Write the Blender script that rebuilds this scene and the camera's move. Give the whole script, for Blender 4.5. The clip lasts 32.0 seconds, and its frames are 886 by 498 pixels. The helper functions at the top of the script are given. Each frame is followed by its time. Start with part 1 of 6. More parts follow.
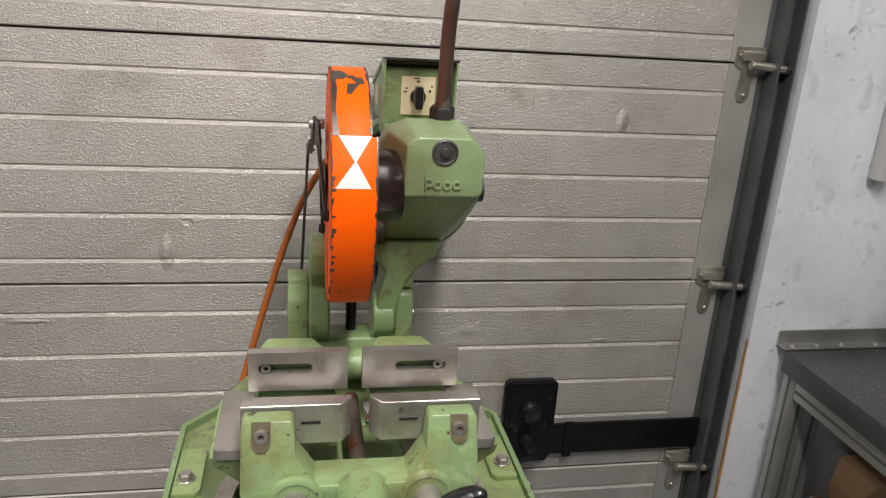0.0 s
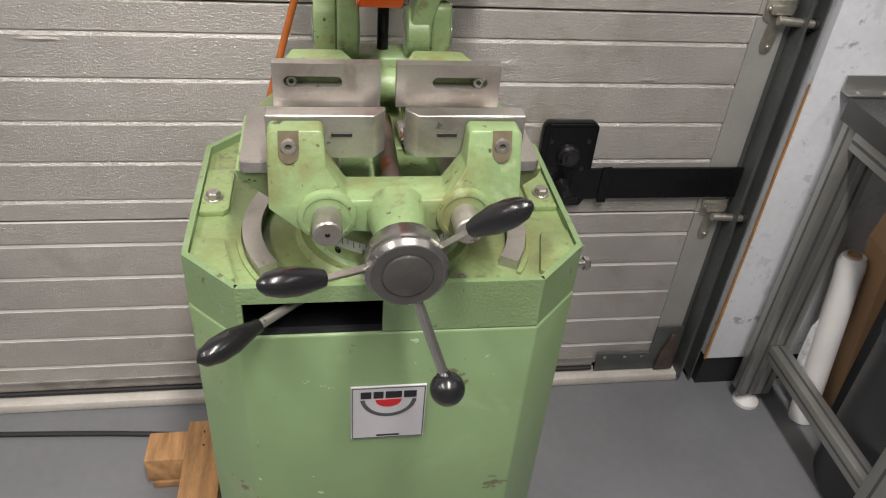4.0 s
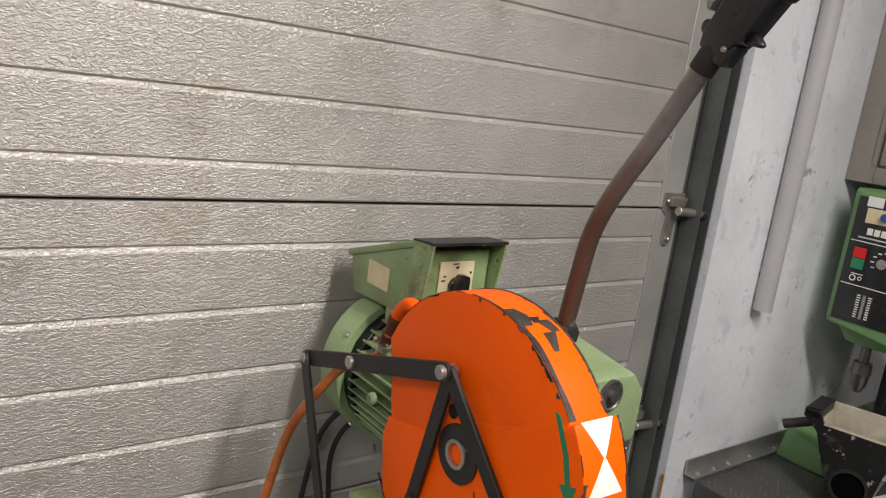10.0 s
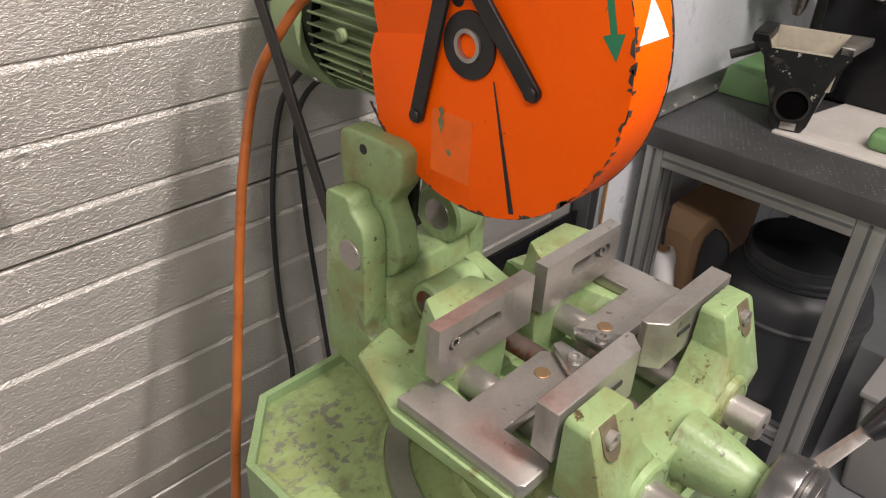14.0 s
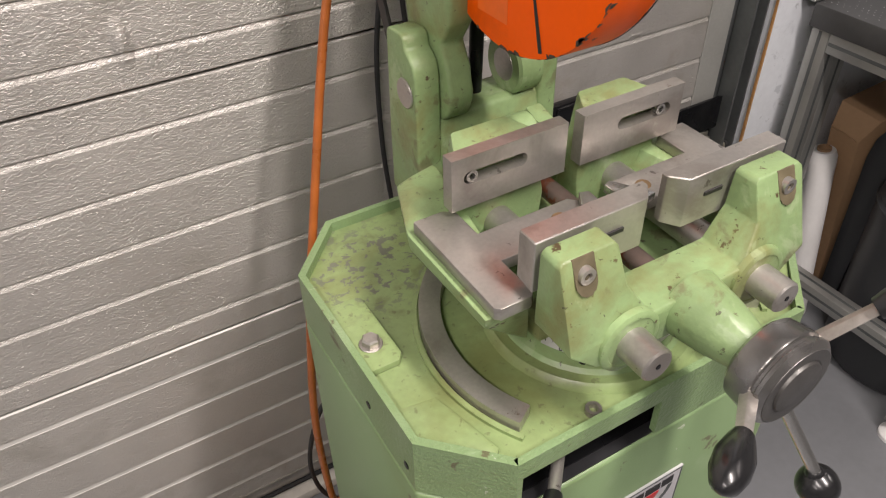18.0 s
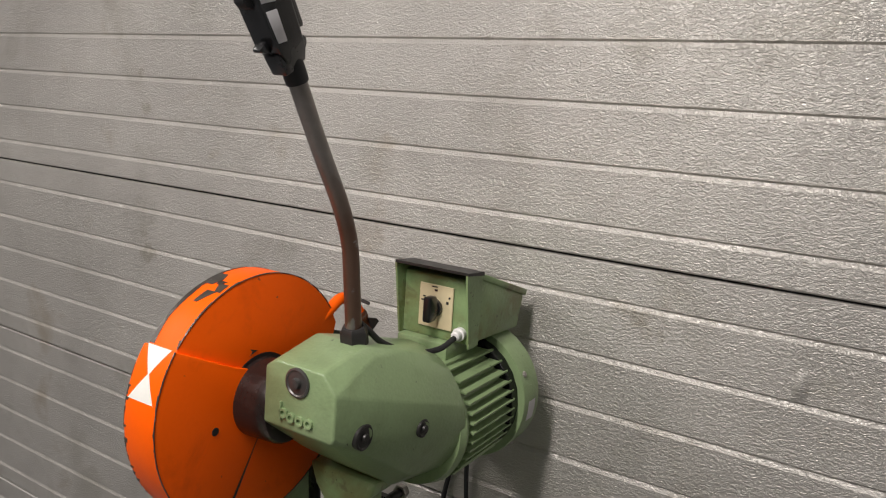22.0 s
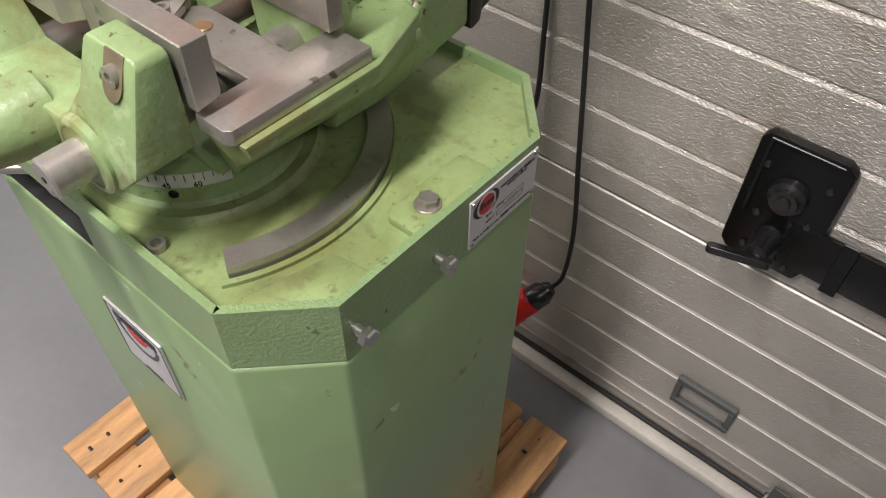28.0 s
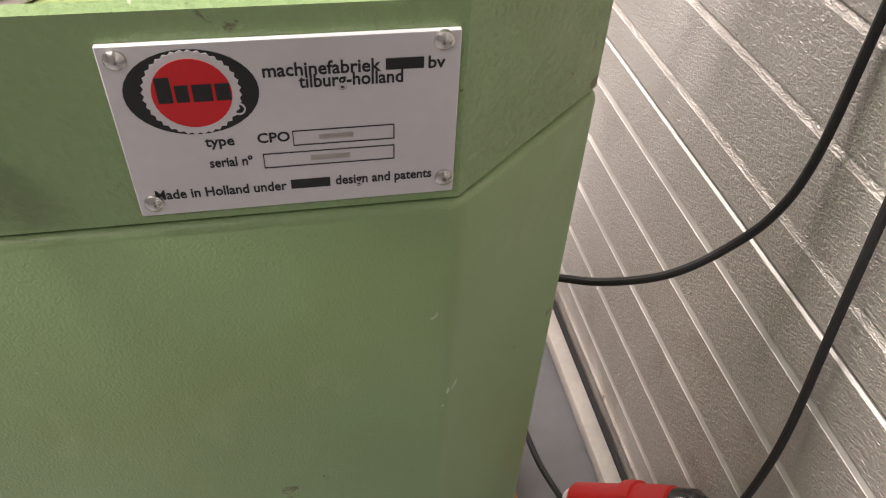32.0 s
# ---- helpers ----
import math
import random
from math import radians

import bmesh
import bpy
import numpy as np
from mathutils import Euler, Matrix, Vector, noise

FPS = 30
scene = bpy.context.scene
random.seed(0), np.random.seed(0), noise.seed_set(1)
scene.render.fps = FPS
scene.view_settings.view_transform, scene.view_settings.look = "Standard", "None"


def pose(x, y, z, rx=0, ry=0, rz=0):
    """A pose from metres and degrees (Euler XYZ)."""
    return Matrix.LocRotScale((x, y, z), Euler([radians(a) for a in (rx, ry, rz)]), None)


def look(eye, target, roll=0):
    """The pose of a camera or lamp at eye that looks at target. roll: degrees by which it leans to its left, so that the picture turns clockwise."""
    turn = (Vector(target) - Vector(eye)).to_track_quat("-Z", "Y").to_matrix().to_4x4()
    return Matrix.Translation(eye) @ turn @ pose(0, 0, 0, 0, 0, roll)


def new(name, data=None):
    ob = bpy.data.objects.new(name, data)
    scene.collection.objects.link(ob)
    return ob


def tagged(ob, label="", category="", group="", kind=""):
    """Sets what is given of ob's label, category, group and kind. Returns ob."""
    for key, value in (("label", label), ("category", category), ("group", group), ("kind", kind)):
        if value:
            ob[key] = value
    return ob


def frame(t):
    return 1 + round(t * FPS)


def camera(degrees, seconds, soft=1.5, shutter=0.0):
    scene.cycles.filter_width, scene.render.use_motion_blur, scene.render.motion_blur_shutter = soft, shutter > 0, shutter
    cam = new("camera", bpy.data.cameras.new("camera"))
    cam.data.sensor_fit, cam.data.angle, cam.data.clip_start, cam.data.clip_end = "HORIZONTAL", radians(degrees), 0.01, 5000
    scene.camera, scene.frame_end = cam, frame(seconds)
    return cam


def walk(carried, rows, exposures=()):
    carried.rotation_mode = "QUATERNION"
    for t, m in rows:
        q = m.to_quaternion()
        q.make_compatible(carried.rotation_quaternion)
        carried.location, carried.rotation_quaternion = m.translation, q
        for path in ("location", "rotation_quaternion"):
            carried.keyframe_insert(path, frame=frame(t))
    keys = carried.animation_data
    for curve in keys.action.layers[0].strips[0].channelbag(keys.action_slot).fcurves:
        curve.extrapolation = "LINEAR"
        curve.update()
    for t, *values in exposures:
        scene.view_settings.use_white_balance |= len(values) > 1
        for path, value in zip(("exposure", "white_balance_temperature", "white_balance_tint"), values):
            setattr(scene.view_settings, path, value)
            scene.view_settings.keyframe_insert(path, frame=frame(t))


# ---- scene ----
cam = camera(60.9, 32.0, 1.2)
PATH = [
    (0, (-0.075, -0.979, 1.68), (0.296, 0.88, 1.042), 3.7),
    (0.5, (-0.076, -0.971, 1.664), (0.282, 0.863, 0.952), 3.8),
    (1, (-0.074, -0.965, 1.658), (0.267, 0.842, 0.871), 4.0),
    (1.5, (-0.076, -0.96, 1.645), (0.252, 0.819, 0.79), 4.2),
    (2, (-0.08, -0.953, 1.632), (0.238, 0.793, 0.709), 4.3),
    (2.5, (-0.078, -0.944, 1.62), (0.23, 0.766, 0.629), 4.6),
    (3, (-0.078, -0.937, 1.609), (0.225, 0.734, 0.553), 4.8),
    (3.5, (-0.078, -0.932, 1.596), (0.219, 0.698, 0.476), 4.9),
    (4, (-0.078, -0.928, 1.582), (0.217, 0.656, 0.397), 5.0),
    (4.5, (-0.08, -0.924, 1.568), (0.211, 0.606, 0.314), 5.0),
    (6.5, (-0.094, -0.93, 1.561), (0.217, 0.609, 0.322), 5.6),
    (7, (-0.09, -0.913, 1.59), (0.269, 0.722, 0.496), 6.3),
    (7.5, (-0.127, -0.88, 1.634), (0.336, 0.831, 0.707), 7.4),
    (8, (-0.266, -0.8, 1.655), (0.352, 0.941, 0.89), 8.5),
    (8.5, (-0.384, -0.713, 1.667), (0.409, 1.006, 1.021), 9.3),
    (9, (-0.423, -0.642, 1.713), (0.54, 1.029, 1.185), 9.8),
    (9.5, (-0.443, -0.523, 1.753), (0.653, 1.082, 1.281), 8.7),
    (10, (-0.507, -0.451, 1.775), (0.692, 1.093, 1.353), 7.7),
    (10.5, (-0.592, -0.399, 1.784), (0.697, 1.074, 1.375), 6.8),
    (11, (-0.588, -0.403, 1.776), (0.754, 1.014, 1.338), 6.0),
    (11.5, (-0.568, -0.398, 1.752), (0.78, 0.994, 1.256), 5.1),
    (12, (-0.555, -0.382, 1.723), (0.787, 0.978, 1.129), 4.4),
    (12.5, (-0.55, -0.373, 1.687), (0.78, 0.956, 1.005), 4.1),
    (13, (-0.551, -0.368, 1.655), (0.759, 0.911, 0.85), 3.5),
    (13.5, (-0.55, -0.371, 1.625), (0.741, 0.855, 0.714), 3.3),
    (14, (-0.547, -0.368, 1.612), (0.705, 0.79, 0.564), 2.8),
    (14.5, (-0.565, -0.364, 1.579), (0.65, 0.724, 0.428), 2.8),
    (15, (-0.575, -0.357, 1.563), (0.587, 0.65, 0.297), 2.6),
    (15.5, (-0.59, -0.387, 1.525), (0.535, 0.602, 0.2), 2.7),
    (17.5, (-0.591, -0.401, 1.49), (0.314, 0.608, 0.018), 0.6),
    (18, (-0.456, -0.517, 1.581), (0.311, 0.82, 0.306), -1.4),
    (18.5, (-0.307, -0.594, 1.655), (0.266, 0.99, 0.577), -1.8),
    (19, (-0.114, -0.604, 1.7), (0.172, 1.156, 0.794), -1.9),
    (19.5, (0.096, -0.614, 1.729), (0.029, 1.215, 0.922), -1.1),
    (20, (0.349, -0.62, 1.734), (-0.058, 1.196, 1.0), -0.4),
    (20.5, (0.463, -0.563, 1.722), (-0.179, 1.217, 1.076), 1.1),
    (21, (0.578, -0.552, 1.746), (-0.259, 1.174, 1.18), 2.1),
    (21.5, (0.666, -0.569, 1.778), (-0.294, 1.122, 1.314), 3.2),
    (22, (0.698, -0.601, 1.804), (-0.332, 1.073, 1.435), 3.9),
    (22.5, (0.705, -0.605, 1.8), (-0.364, 1.052, 1.465), 3.8),
    (23, (0.709, -0.601, 1.774), (-0.376, 1.034, 1.387), 3.3),
    (23.5, (0.706, -0.597, 1.752), (-0.379, 1.015, 1.277), 3.0),
    (24, (0.71, -0.592, 1.731), (-0.361, 0.991, 1.142), 2.7),
    (24.5, (0.705, -0.595, 1.703), (-0.342, 0.948, 0.981), 2.5),
    (25, (0.695, -0.597, 1.674), (-0.312, 0.899, 0.809), 2.6),
    (25.5, (0.679, -0.594, 1.639), (-0.273, 0.836, 0.614), 2.6),
    (26, (0.662, -0.584, 1.608), (-0.227, 0.762, 0.426), 2.7),
    (26.5, (0.649, -0.574, 1.577), (-0.182, 0.683, 0.261), 2.5),
    (28.5, (0.552, -0.22, 1.362), (-0.354, 0.705, -0.165), 1.9),
    (29, (0.543, -0.06, 1.209), (-0.571, 0.637, -0.288), 1.0),
    (29.5, (0.544, 0.068, 1.118), (-0.731, 0.514, -0.337), 1.6),
    (30, (0.508, 0.123, 1.074), (-0.858, 0.406, -0.342), 2.4),
    (30.5, (0.487, 0.125, 1.074), (-0.962, 0.338, -0.273), 2.1),
    (31, (0.486, 0.125, 1.073), (-0.979, 0.332, -0.252), 2.6),
    (31.5, (0.486, 0.118, 1.076), (-0.967, 0.372, -0.256), 2.9),
    (32, (0.488, 0.108, 1.081), (-0.94, 0.435, -0.268), 3.2),
]
EXPOSURES = [(0, -0.23, 6500, 10), (3, 0.12, 6500, 10), (4.5, 0.21, 6500, 10), (6.5, 0.3, 6500, 10), (7, 0.28, 6500, 10), (8, -0.17, 6500, 10), (10, -0.21, 6550, 11), (12, -0.13, 6700, 14), (15, 0.25, 6700, 14), (18, 0.2, 6700, 14), (19, -0.26, 6500, 10), (20, -0.32, 6500, 10), (21, -0.28, 6500, 10), (22.5, -0.4, 6500, 10), (24, -0.21, 6500, 10), (26, 0.32, 6500, 10), (28.5, 0.44, 6700, 14), (29, 0.62, 6850, 17), (29.6, 1.21, 6850, 17), (30, 1.35, 6850, 17), (31, 1.23, 6850, 17), (32, 1.23, 6850, 17)]
walk(cam, [(t, look(eye, target, roll)) for t, eye, target, roll in PATH], EXPOSURES)

# ---- world and lights ----
world = bpy.data.worlds.new("world")
scene.world = world
world.use_nodes = True
world.node_tree.nodes["Background"].inputs[0].default_value = (0.8, 0.86, 1.0, 1)
world.node_tree.nodes["Background"].inputs[1].default_value = 0.05


def strip_light(x, y, z, sx, sy, watts, colour=(1.0, 0.94, 0.90)):
    data = bpy.data.lights.new("tube_light", "AREA")
    data.shape, data.size, data.size_y, data.energy, data.color = "RECTANGLE", sx, sy, watts, colour
    ob = new("tube_light", data)
    ob.location = (x, y, z)
    return ob


# fittings over the room, out of view; the x -3.1 one is added fill
strip_light(0.2, -1.2, 2.9, 0.16, 1.5, 69)
strip_light(-1.45, -1.2, 2.9, 0.16, 1.5, 39)
strip_light(-3.1, -1.2, 2.9, 0.16, 1.5, 30)
strip_light(1.88, -1.2, 2.9, 0.16, 1.5, 12)


# ---- materials ----
def stain(n, l, geo, out, tone, at, size, soft, share, mask=None):
    """Adds stains or chips of one tone where a noise passes a threshold."""
    sp = n.new("ShaderNodeTexNoise")
    sp.inputs["Scale"].default_value, sp.inputs["Detail"].default_value, sp.inputs["Roughness"].default_value = size, 7, 0.62
    sp.inputs["Distortion"].default_value = 0.4
    l.new(geo.outputs["Position"], sp.inputs["Vector"])
    cut = n.new("ShaderNodeMapRange")
    cut.inputs["From Min"].default_value, cut.inputs["From Max"].default_value = at, at + soft
    cut.inputs["To Max"].default_value = share
    l.new(sp.outputs[0], cut.inputs["Value"])
    factor = cut.outputs[0]
    if mask is not None:
        mul = n.new("ShaderNodeMath")
        mul.operation = "MULTIPLY"
        l.new(factor, mul.inputs[0])
        l.new(mask, mul.inputs[1])
        factor = mul.outputs[0]
    mx = n.new("ShaderNodeMix")
    mx.data_type = "RGBA"
    l.new(factor, mx.inputs["Factor"])
    l.new(out, mx.inputs["A"])
    mx.inputs["B"].default_value = (*tone, 1)
    return mx.outputs["Result"]


def mat(name, base, rough=0.5, metal=0.0, vary=0.12, scale=6.0, grain=90.0, bump=0.05, spots=None, spot_at=0.66, spot_scale=9.0, coat=0.0, random_tint=0.0, stretch=(1, 1, 1), more=(), patch=None, gloss=0.5):
    m = bpy.data.materials.new(name)
    m.use_nodes = True
    nt = m.node_tree
    n, l = nt.nodes, nt.links
    bsdf = n["Principled BSDF"]
    bsdf.inputs["Metallic"].default_value = metal
    bsdf.inputs["Specular IOR Level"].default_value = gloss
    bsdf.inputs["Coat Weight"].default_value = coat
    bsdf.inputs["Coat Roughness"].default_value = 0.15
    tc = n.new("ShaderNodeTexCoord")
    mp = n.new("ShaderNodeMapping")
    mp.inputs["Scale"].default_value = stretch
    geo = n.new("ShaderNodeNewGeometry")
    l.new(geo.outputs["Position"], mp.inputs["Vector"])
    big = n.new("ShaderNodeTexNoise")
    big.inputs["Scale"].default_value, big.inputs["Detail"].default_value = scale, 6
    fine = n.new("ShaderNodeTexNoise")
    fine.inputs["Scale"].default_value, fine.inputs["Detail"].default_value = grain, 3
    for t in (big, fine):
        l.new(mp.outputs[0], t.inputs["Vector"])
    add = n.new("ShaderNodeMath")
    add.operation = "MULTIPLY_ADD"
    l.new(fine.outputs[0], add.inputs[0])
    add.inputs[1].default_value = 0.35
    l.new(big.outputs[0], add.inputs[2])
    ramp = n.new("ShaderNodeMapRange")
    ramp.inputs["From Min"].default_value, ramp.inputs["From Max"].default_value = 0.4, 0.95
    ramp.inputs["To Min"].default_value, ramp.inputs["To Max"].default_value = 1 - vary, 1 + vary
    l.new(add.outputs[0], ramp.inputs["Value"])
    col = n.new("ShaderNodeMix")
    col.data_type, col.blend_type = "RGBA", "MULTIPLY"
    col.inputs["Factor"].default_value = 1.0
    col.inputs["A"].default_value = (*base, 1)
    grey = n.new("ShaderNodeCombineColor")
    for k in range(3):
        l.new(ramp.outputs[0], grey.inputs[k])
    l.new(grey.outputs[0], col.inputs["B"])
    out = col.outputs["Result"]
    if random_tint:
        info = n.new("ShaderNodeObjectInfo")
        hsv = n.new("ShaderNodeHueSaturation")
        r2 = n.new("ShaderNodeMapRange")
        r2.inputs["To Min"].default_value, r2.inputs["To Max"].default_value = 1 - random_tint, 1 + random_tint
        l.new(info.outputs["Random"], r2.inputs["Value"])
        l.new(r2.outputs[0], hsv.inputs["Value"])
        l.new(out, hsv.inputs["Color"])
        out = hsv.outputs[0]
    rr = n.new("ShaderNodeMapRange")
    rr.inputs["To Min"].default_value, rr.inputs["To Max"].default_value = max(0.03, rough - 0.1), min(1, rough + 0.1)
    l.new(big.outputs[0], rr.inputs["Value"])
    l.new(rr.outputs[0], bsdf.inputs["Roughness"])
    if spots:
        sp = n.new("ShaderNodeTexNoise")
        sp.inputs["Scale"].default_value, sp.inputs["Detail"].default_value, sp.inputs["Roughness"].default_value = spot_scale, 8, 0.65
        l.new(geo.outputs["Position"], sp.inputs["Vector"])
        cut = n.new("ShaderNodeMapRange")
        cut.inputs["From Min"].default_value, cut.inputs["From Max"].default_value = spot_at, spot_at + 0.03
        l.new(sp.outputs[0], cut.inputs["Value"])
        mx = n.new("ShaderNodeMix")
        mx.data_type = "RGBA"
        l.new(cut.outputs[0], mx.inputs["Factor"])
        l.new(out, mx.inputs["A"])
        mx.inputs["B"].default_value = (*spots, 1)
        out = mx.outputs["Result"]
    for tone, at, size, soft, share in more:
        out = stain(n, l, geo, out, tone, at, size, soft, share)
    if patch:
        centre, reach, tone, at, size = patch
        dist = n.new("ShaderNodeVectorMath")
        dist.operation = "DISTANCE"
        dist.inputs[1].default_value = centre
        l.new(geo.outputs["Position"], dist.inputs[0])
        near = n.new("ShaderNodeMapRange")
        near.inputs["From Min"].default_value, near.inputs["From Max"].default_value = reach * 0.45, reach
        near.inputs["To Min"].default_value, near.inputs["To Max"].default_value = 1, 0
        l.new(dist.outputs["Value"], near.inputs["Value"])
        out = stain(n, l, geo, out, tone, at, size, 0.02, 0.95, near.outputs[0])
    l.new(out, bsdf.inputs["Base Color"])
    if bump:
        bp = n.new("ShaderNodeBump")
        bp.inputs["Strength"].default_value, bp.inputs["Distance"].default_value = bump, 0.004
        l.new(add.outputs[0], bp.inputs["Height"])
        l.new(bp.outputs[0], bsdf.inputs["Normal"])
    return m


GREEN = mat("green_enamel", (0.212, 0.315, 0.154), 0.34, vary=0.12, scale=5, grain=760, bump=0.2, spots=(0.09, 0.09, 0.045), spot_at=0.675, spot_scale=46, more=(((0.52, 0.56, 0.45), 0.69, 38, 0.012, 0.85), ((0.20, 0.27, 0.11), 0.50, 3.5, 0.2, 0.55), ((0.34, 0.43, 0.26), 0.57, 7, 0.12, 0.4), ((0.11, 0.085, 0.05), 0.66, 14, 0.015, 0.8)))
GREEN_BAND = mat("green_enamel_sanded_rim", (0.212, 0.315, 0.15), 0.34, vary=0.12, scale=5, grain=270, bump=1.0, spots=(0.09, 0.09, 0.045), spot_at=0.655, spot_scale=46, more=(((0.52, 0.56, 0.45), 0.69, 38, 0.012, 0.85), ((0.20, 0.27, 0.11), 0.50, 3.5, 0.2, 0.55), ((0.34, 0.43, 0.26), 0.57, 7, 0.12, 0.4), ((0.11, 0.085, 0.05), 0.66, 14, 0.015, 0.8)))
GREEN_OILY = mat("green_enamel_oily", (0.25, 0.332, 0.143), 0.32, vary=0.22, scale=9, grain=120, bump=0.2, spots=(0.10, 0.09, 0.05), spot_at=0.665, spot_scale=44, more=(((0.17, 0.17, 0.055), 0.51, 6, 0.16, 0.6), ((0.13, 0.13, 0.06), 0.56, 19, 0.1, 0.5), ((0.10, 0.085, 0.045), 0.60, 90, 0.06, 0.5)), patch=((-0.185, 0.15, 0.967), 0.11, (0.15, 0.155, 0.125), 0.545, 62))
GREEN_CAST = mat("green_casting", (0.232, 0.332, 0.152), 0.38, vary=0.18, scale=12, grain=150, bump=0.42, spots=(0.08, 0.06, 0.03), spot_at=0.648, spot_scale=52, more=(((0.19, 0.17, 0.06), 0.50, 9, 0.14, 0.65), ((0.14, 0.11, 0.06), 0.605, 21, 0.06, 0.6), ((0.40, 0.48, 0.29), 0.61, 17, 0.05, 0.4), ((0.06, 0.05, 0.03), 0.66, 110, 0.02, 0.8)))
GREEN_MOTOR = mat("green_motor", (0.245, 0.335, 0.17), 0.32, vary=0.15, scale=8, grain=240, bump=0.32, spots=(0.05, 0.05, 0.03), spot_at=0.665, spot_scale=60, more=(((0.12, 0.16, 0.07), 0.53, 6, 0.15, 0.5), ((0.30, 0.38, 0.22), 0.64, 26, 0.04, 0.5)))
GREEN_DRILL = mat("green_drill_press", (0.14, 0.27, 0.11), 0.4, vary=0.1, bump=0.1)
ORANGE = mat("orange_enamel", (1.0, 0.118, 0.0002), 0.46, vary=0.06, scale=7, grain=160, bump=0.07, gloss=0.18, more=(((0.62, 0.07, 0.002), 0.56, 9, 0.12, 0.4), ((0.10, 0.05, 0.03), 0.70, 60, 0.01, 0.8)))
STEEL = mat("ground_steel", (0.46, 0.435, 0.405), 0.35, 0.76, vary=0.2, scale=9, grain=230, bump=0.07, spots=(0.20, 0.14, 0.10), spot_at=0.68, spot_scale=18, more=(((0.27, 0.235, 0.205), 0.52, 11, 0.12, 0.6), ((0.09, 0.075, 0.065), 0.66, 55, 0.03, 0.7), ((0.55, 0.53, 0.50), 0.66, 30, 0.06, 0.6)))
STEEL_BRIGHT = mat("bright_steel", (0.55, 0.54, 0.52), 0.25, 0.95, vary=0.12, scale=14, grain=200, bump=0.03)
STEEL_DARK = mat("blackened_steel", (0.035, 0.033, 0.032), 0.45, 0.4, vary=0.3, scale=20, grain=120, bump=0.08)
RUSTY = mat("rusty_steel", (0.14, 0.105, 0.09), 0.45, 0.6, vary=0.4, scale=12, grain=90, bump=0.1, spots=(0.16, 0.05, 0.025), spot_at=0.55, spot_scale=10)
LEVER_STEEL = mat("lever_tube_steel", (0.27, 0.245, 0.225), 0.4, 0.6, vary=0.3, scale=12, grain=90, bump=0.08, patch=((0.13, 0.115, 1.57), 0.19, (0.14, 0.08, 0.055), 0.42, 9))
BLACK = mat("black_plastic", (0.012, 0.012, 0.013), 0.28, vary=0.15, bump=0.03, coat=0.3)
BLACK_MATT = mat("black_rubber", (0.018, 0.018, 0.019), 0.6, vary=0.2, bump=0.05)
BLACK_PAINT = mat("black_paint", (0.006, 0.006, 0.007), 0.27, vary=0.2, gloss=0.3, bump=0.07, spots=(0.03, 0.03, 0.03), spot_at=0.7, spot_scale=30)
ZINC = mat("zinc_plated", (0.50, 0.48, 0.42), 0.35, 0.85, vary=0.25, scale=20, grain=140, bump=0.08)
GALV = mat("dark_galvanised", (0.13, 0.14, 0.14), 0.5, 0.6, vary=0.25, scale=7, grain=80, bump=0.05)
ALU = mat("aluminium_profile", (0.42, 0.42, 0.40), 0.4, 0.8, vary=0.1, scale=10, grain=200, bump=0.03)
ALU_STRIP = mat("door_edge_strip", (0.47, 0.47, 0.44), 0.45, 0.5, vary=0.15, scale=7, grain=160, bump=0.08, spots=(0.25, 0.24, 0.21), spot_at=0.68, spot_scale=14)
WHITE_WALL = mat("white_wall_paint", (0.70, 0.725, 0.76), 0.6, vary=0.12, scale=3, grain=60, bump=0.08, spots=(0.33, 0.34, 0.36), spot_at=0.66, spot_scale=7, more=(((0.46, 0.48, 0.52), 0.575, 12, 0.07, 0.5), ((0.38, 0.40, 0.43), 0.64, 26, 0.03, 0.5), ((0.52, 0.54, 0.57), 0.52, 2.2, 0.2, 0.6), ((0.30, 0.30, 0.30), 0.66, 15, 0.05, 0.6), ((0.16, 0.15, 0.14), 0.74, 45, 0.01, 0.8)))
PLAIN_WALL = mat("plain_wall", (0.31, 0.31, 0.30), 0.7, vary=0.08)
CEIL = mat("ceiling_paint", (0.31, 0.31, 0.30), 0.8, vary=0.06)
FLOOR = mat("grey_floor_coating", (0.18, 0.186, 0.197), 0.33, vary=0.12, scale=2.5, grain=40, bump=0.03, spots=(0.2, 0.2, 0.2), spot_at=0.735, spot_scale=26)
WOOD = mat("pallet_wood", (0.42, 0.23, 0.10), 0.65, vary=0.45, scale=5, grain=50, bump=0.3, random_tint=0.25, stretch=(9, 1, 6))
PLY = mat("plywood_edge", (0.42, 0.22, 0.08), 0.6, vary=0.3, scale=20, grain=90, bump=0.1)
CARD = mat("cardboard", (0.36, 0.22, 0.12), 0.75, vary=0.12, scale=6, bump=0.08)
PAPER = mat("white_wrap", (0.76, 0.75, 0.74), 0.45, vary=0.06, scale=12, bump=0.1)
CREAM = mat("cream_plate", (0.70, 0.60, 0.38), 0.5, vary=0.1, scale=30, bump=0.0)
SILVER_LABEL = mat("silver_label", (0.62, 0.61, 0.63), 0.4, 0.25, vary=0.06, scale=18, grain=200, bump=0.02, spots=(0.35, 0.34, 0.33), spot_at=0.74, spot_scale=60)
INK = mat("black_ink", (0.012, 0.012, 0.014), 0.5, vary=0.1, bump=0)
RED = mat("red_print", (0.55, 0.015, 0.02), 0.4, vary=0.1, bump=0)
RED_PLASTIC = mat("red_plastic", (0.62, 0.02, 0.018), 0.35, vary=0.1, bump=0.04)
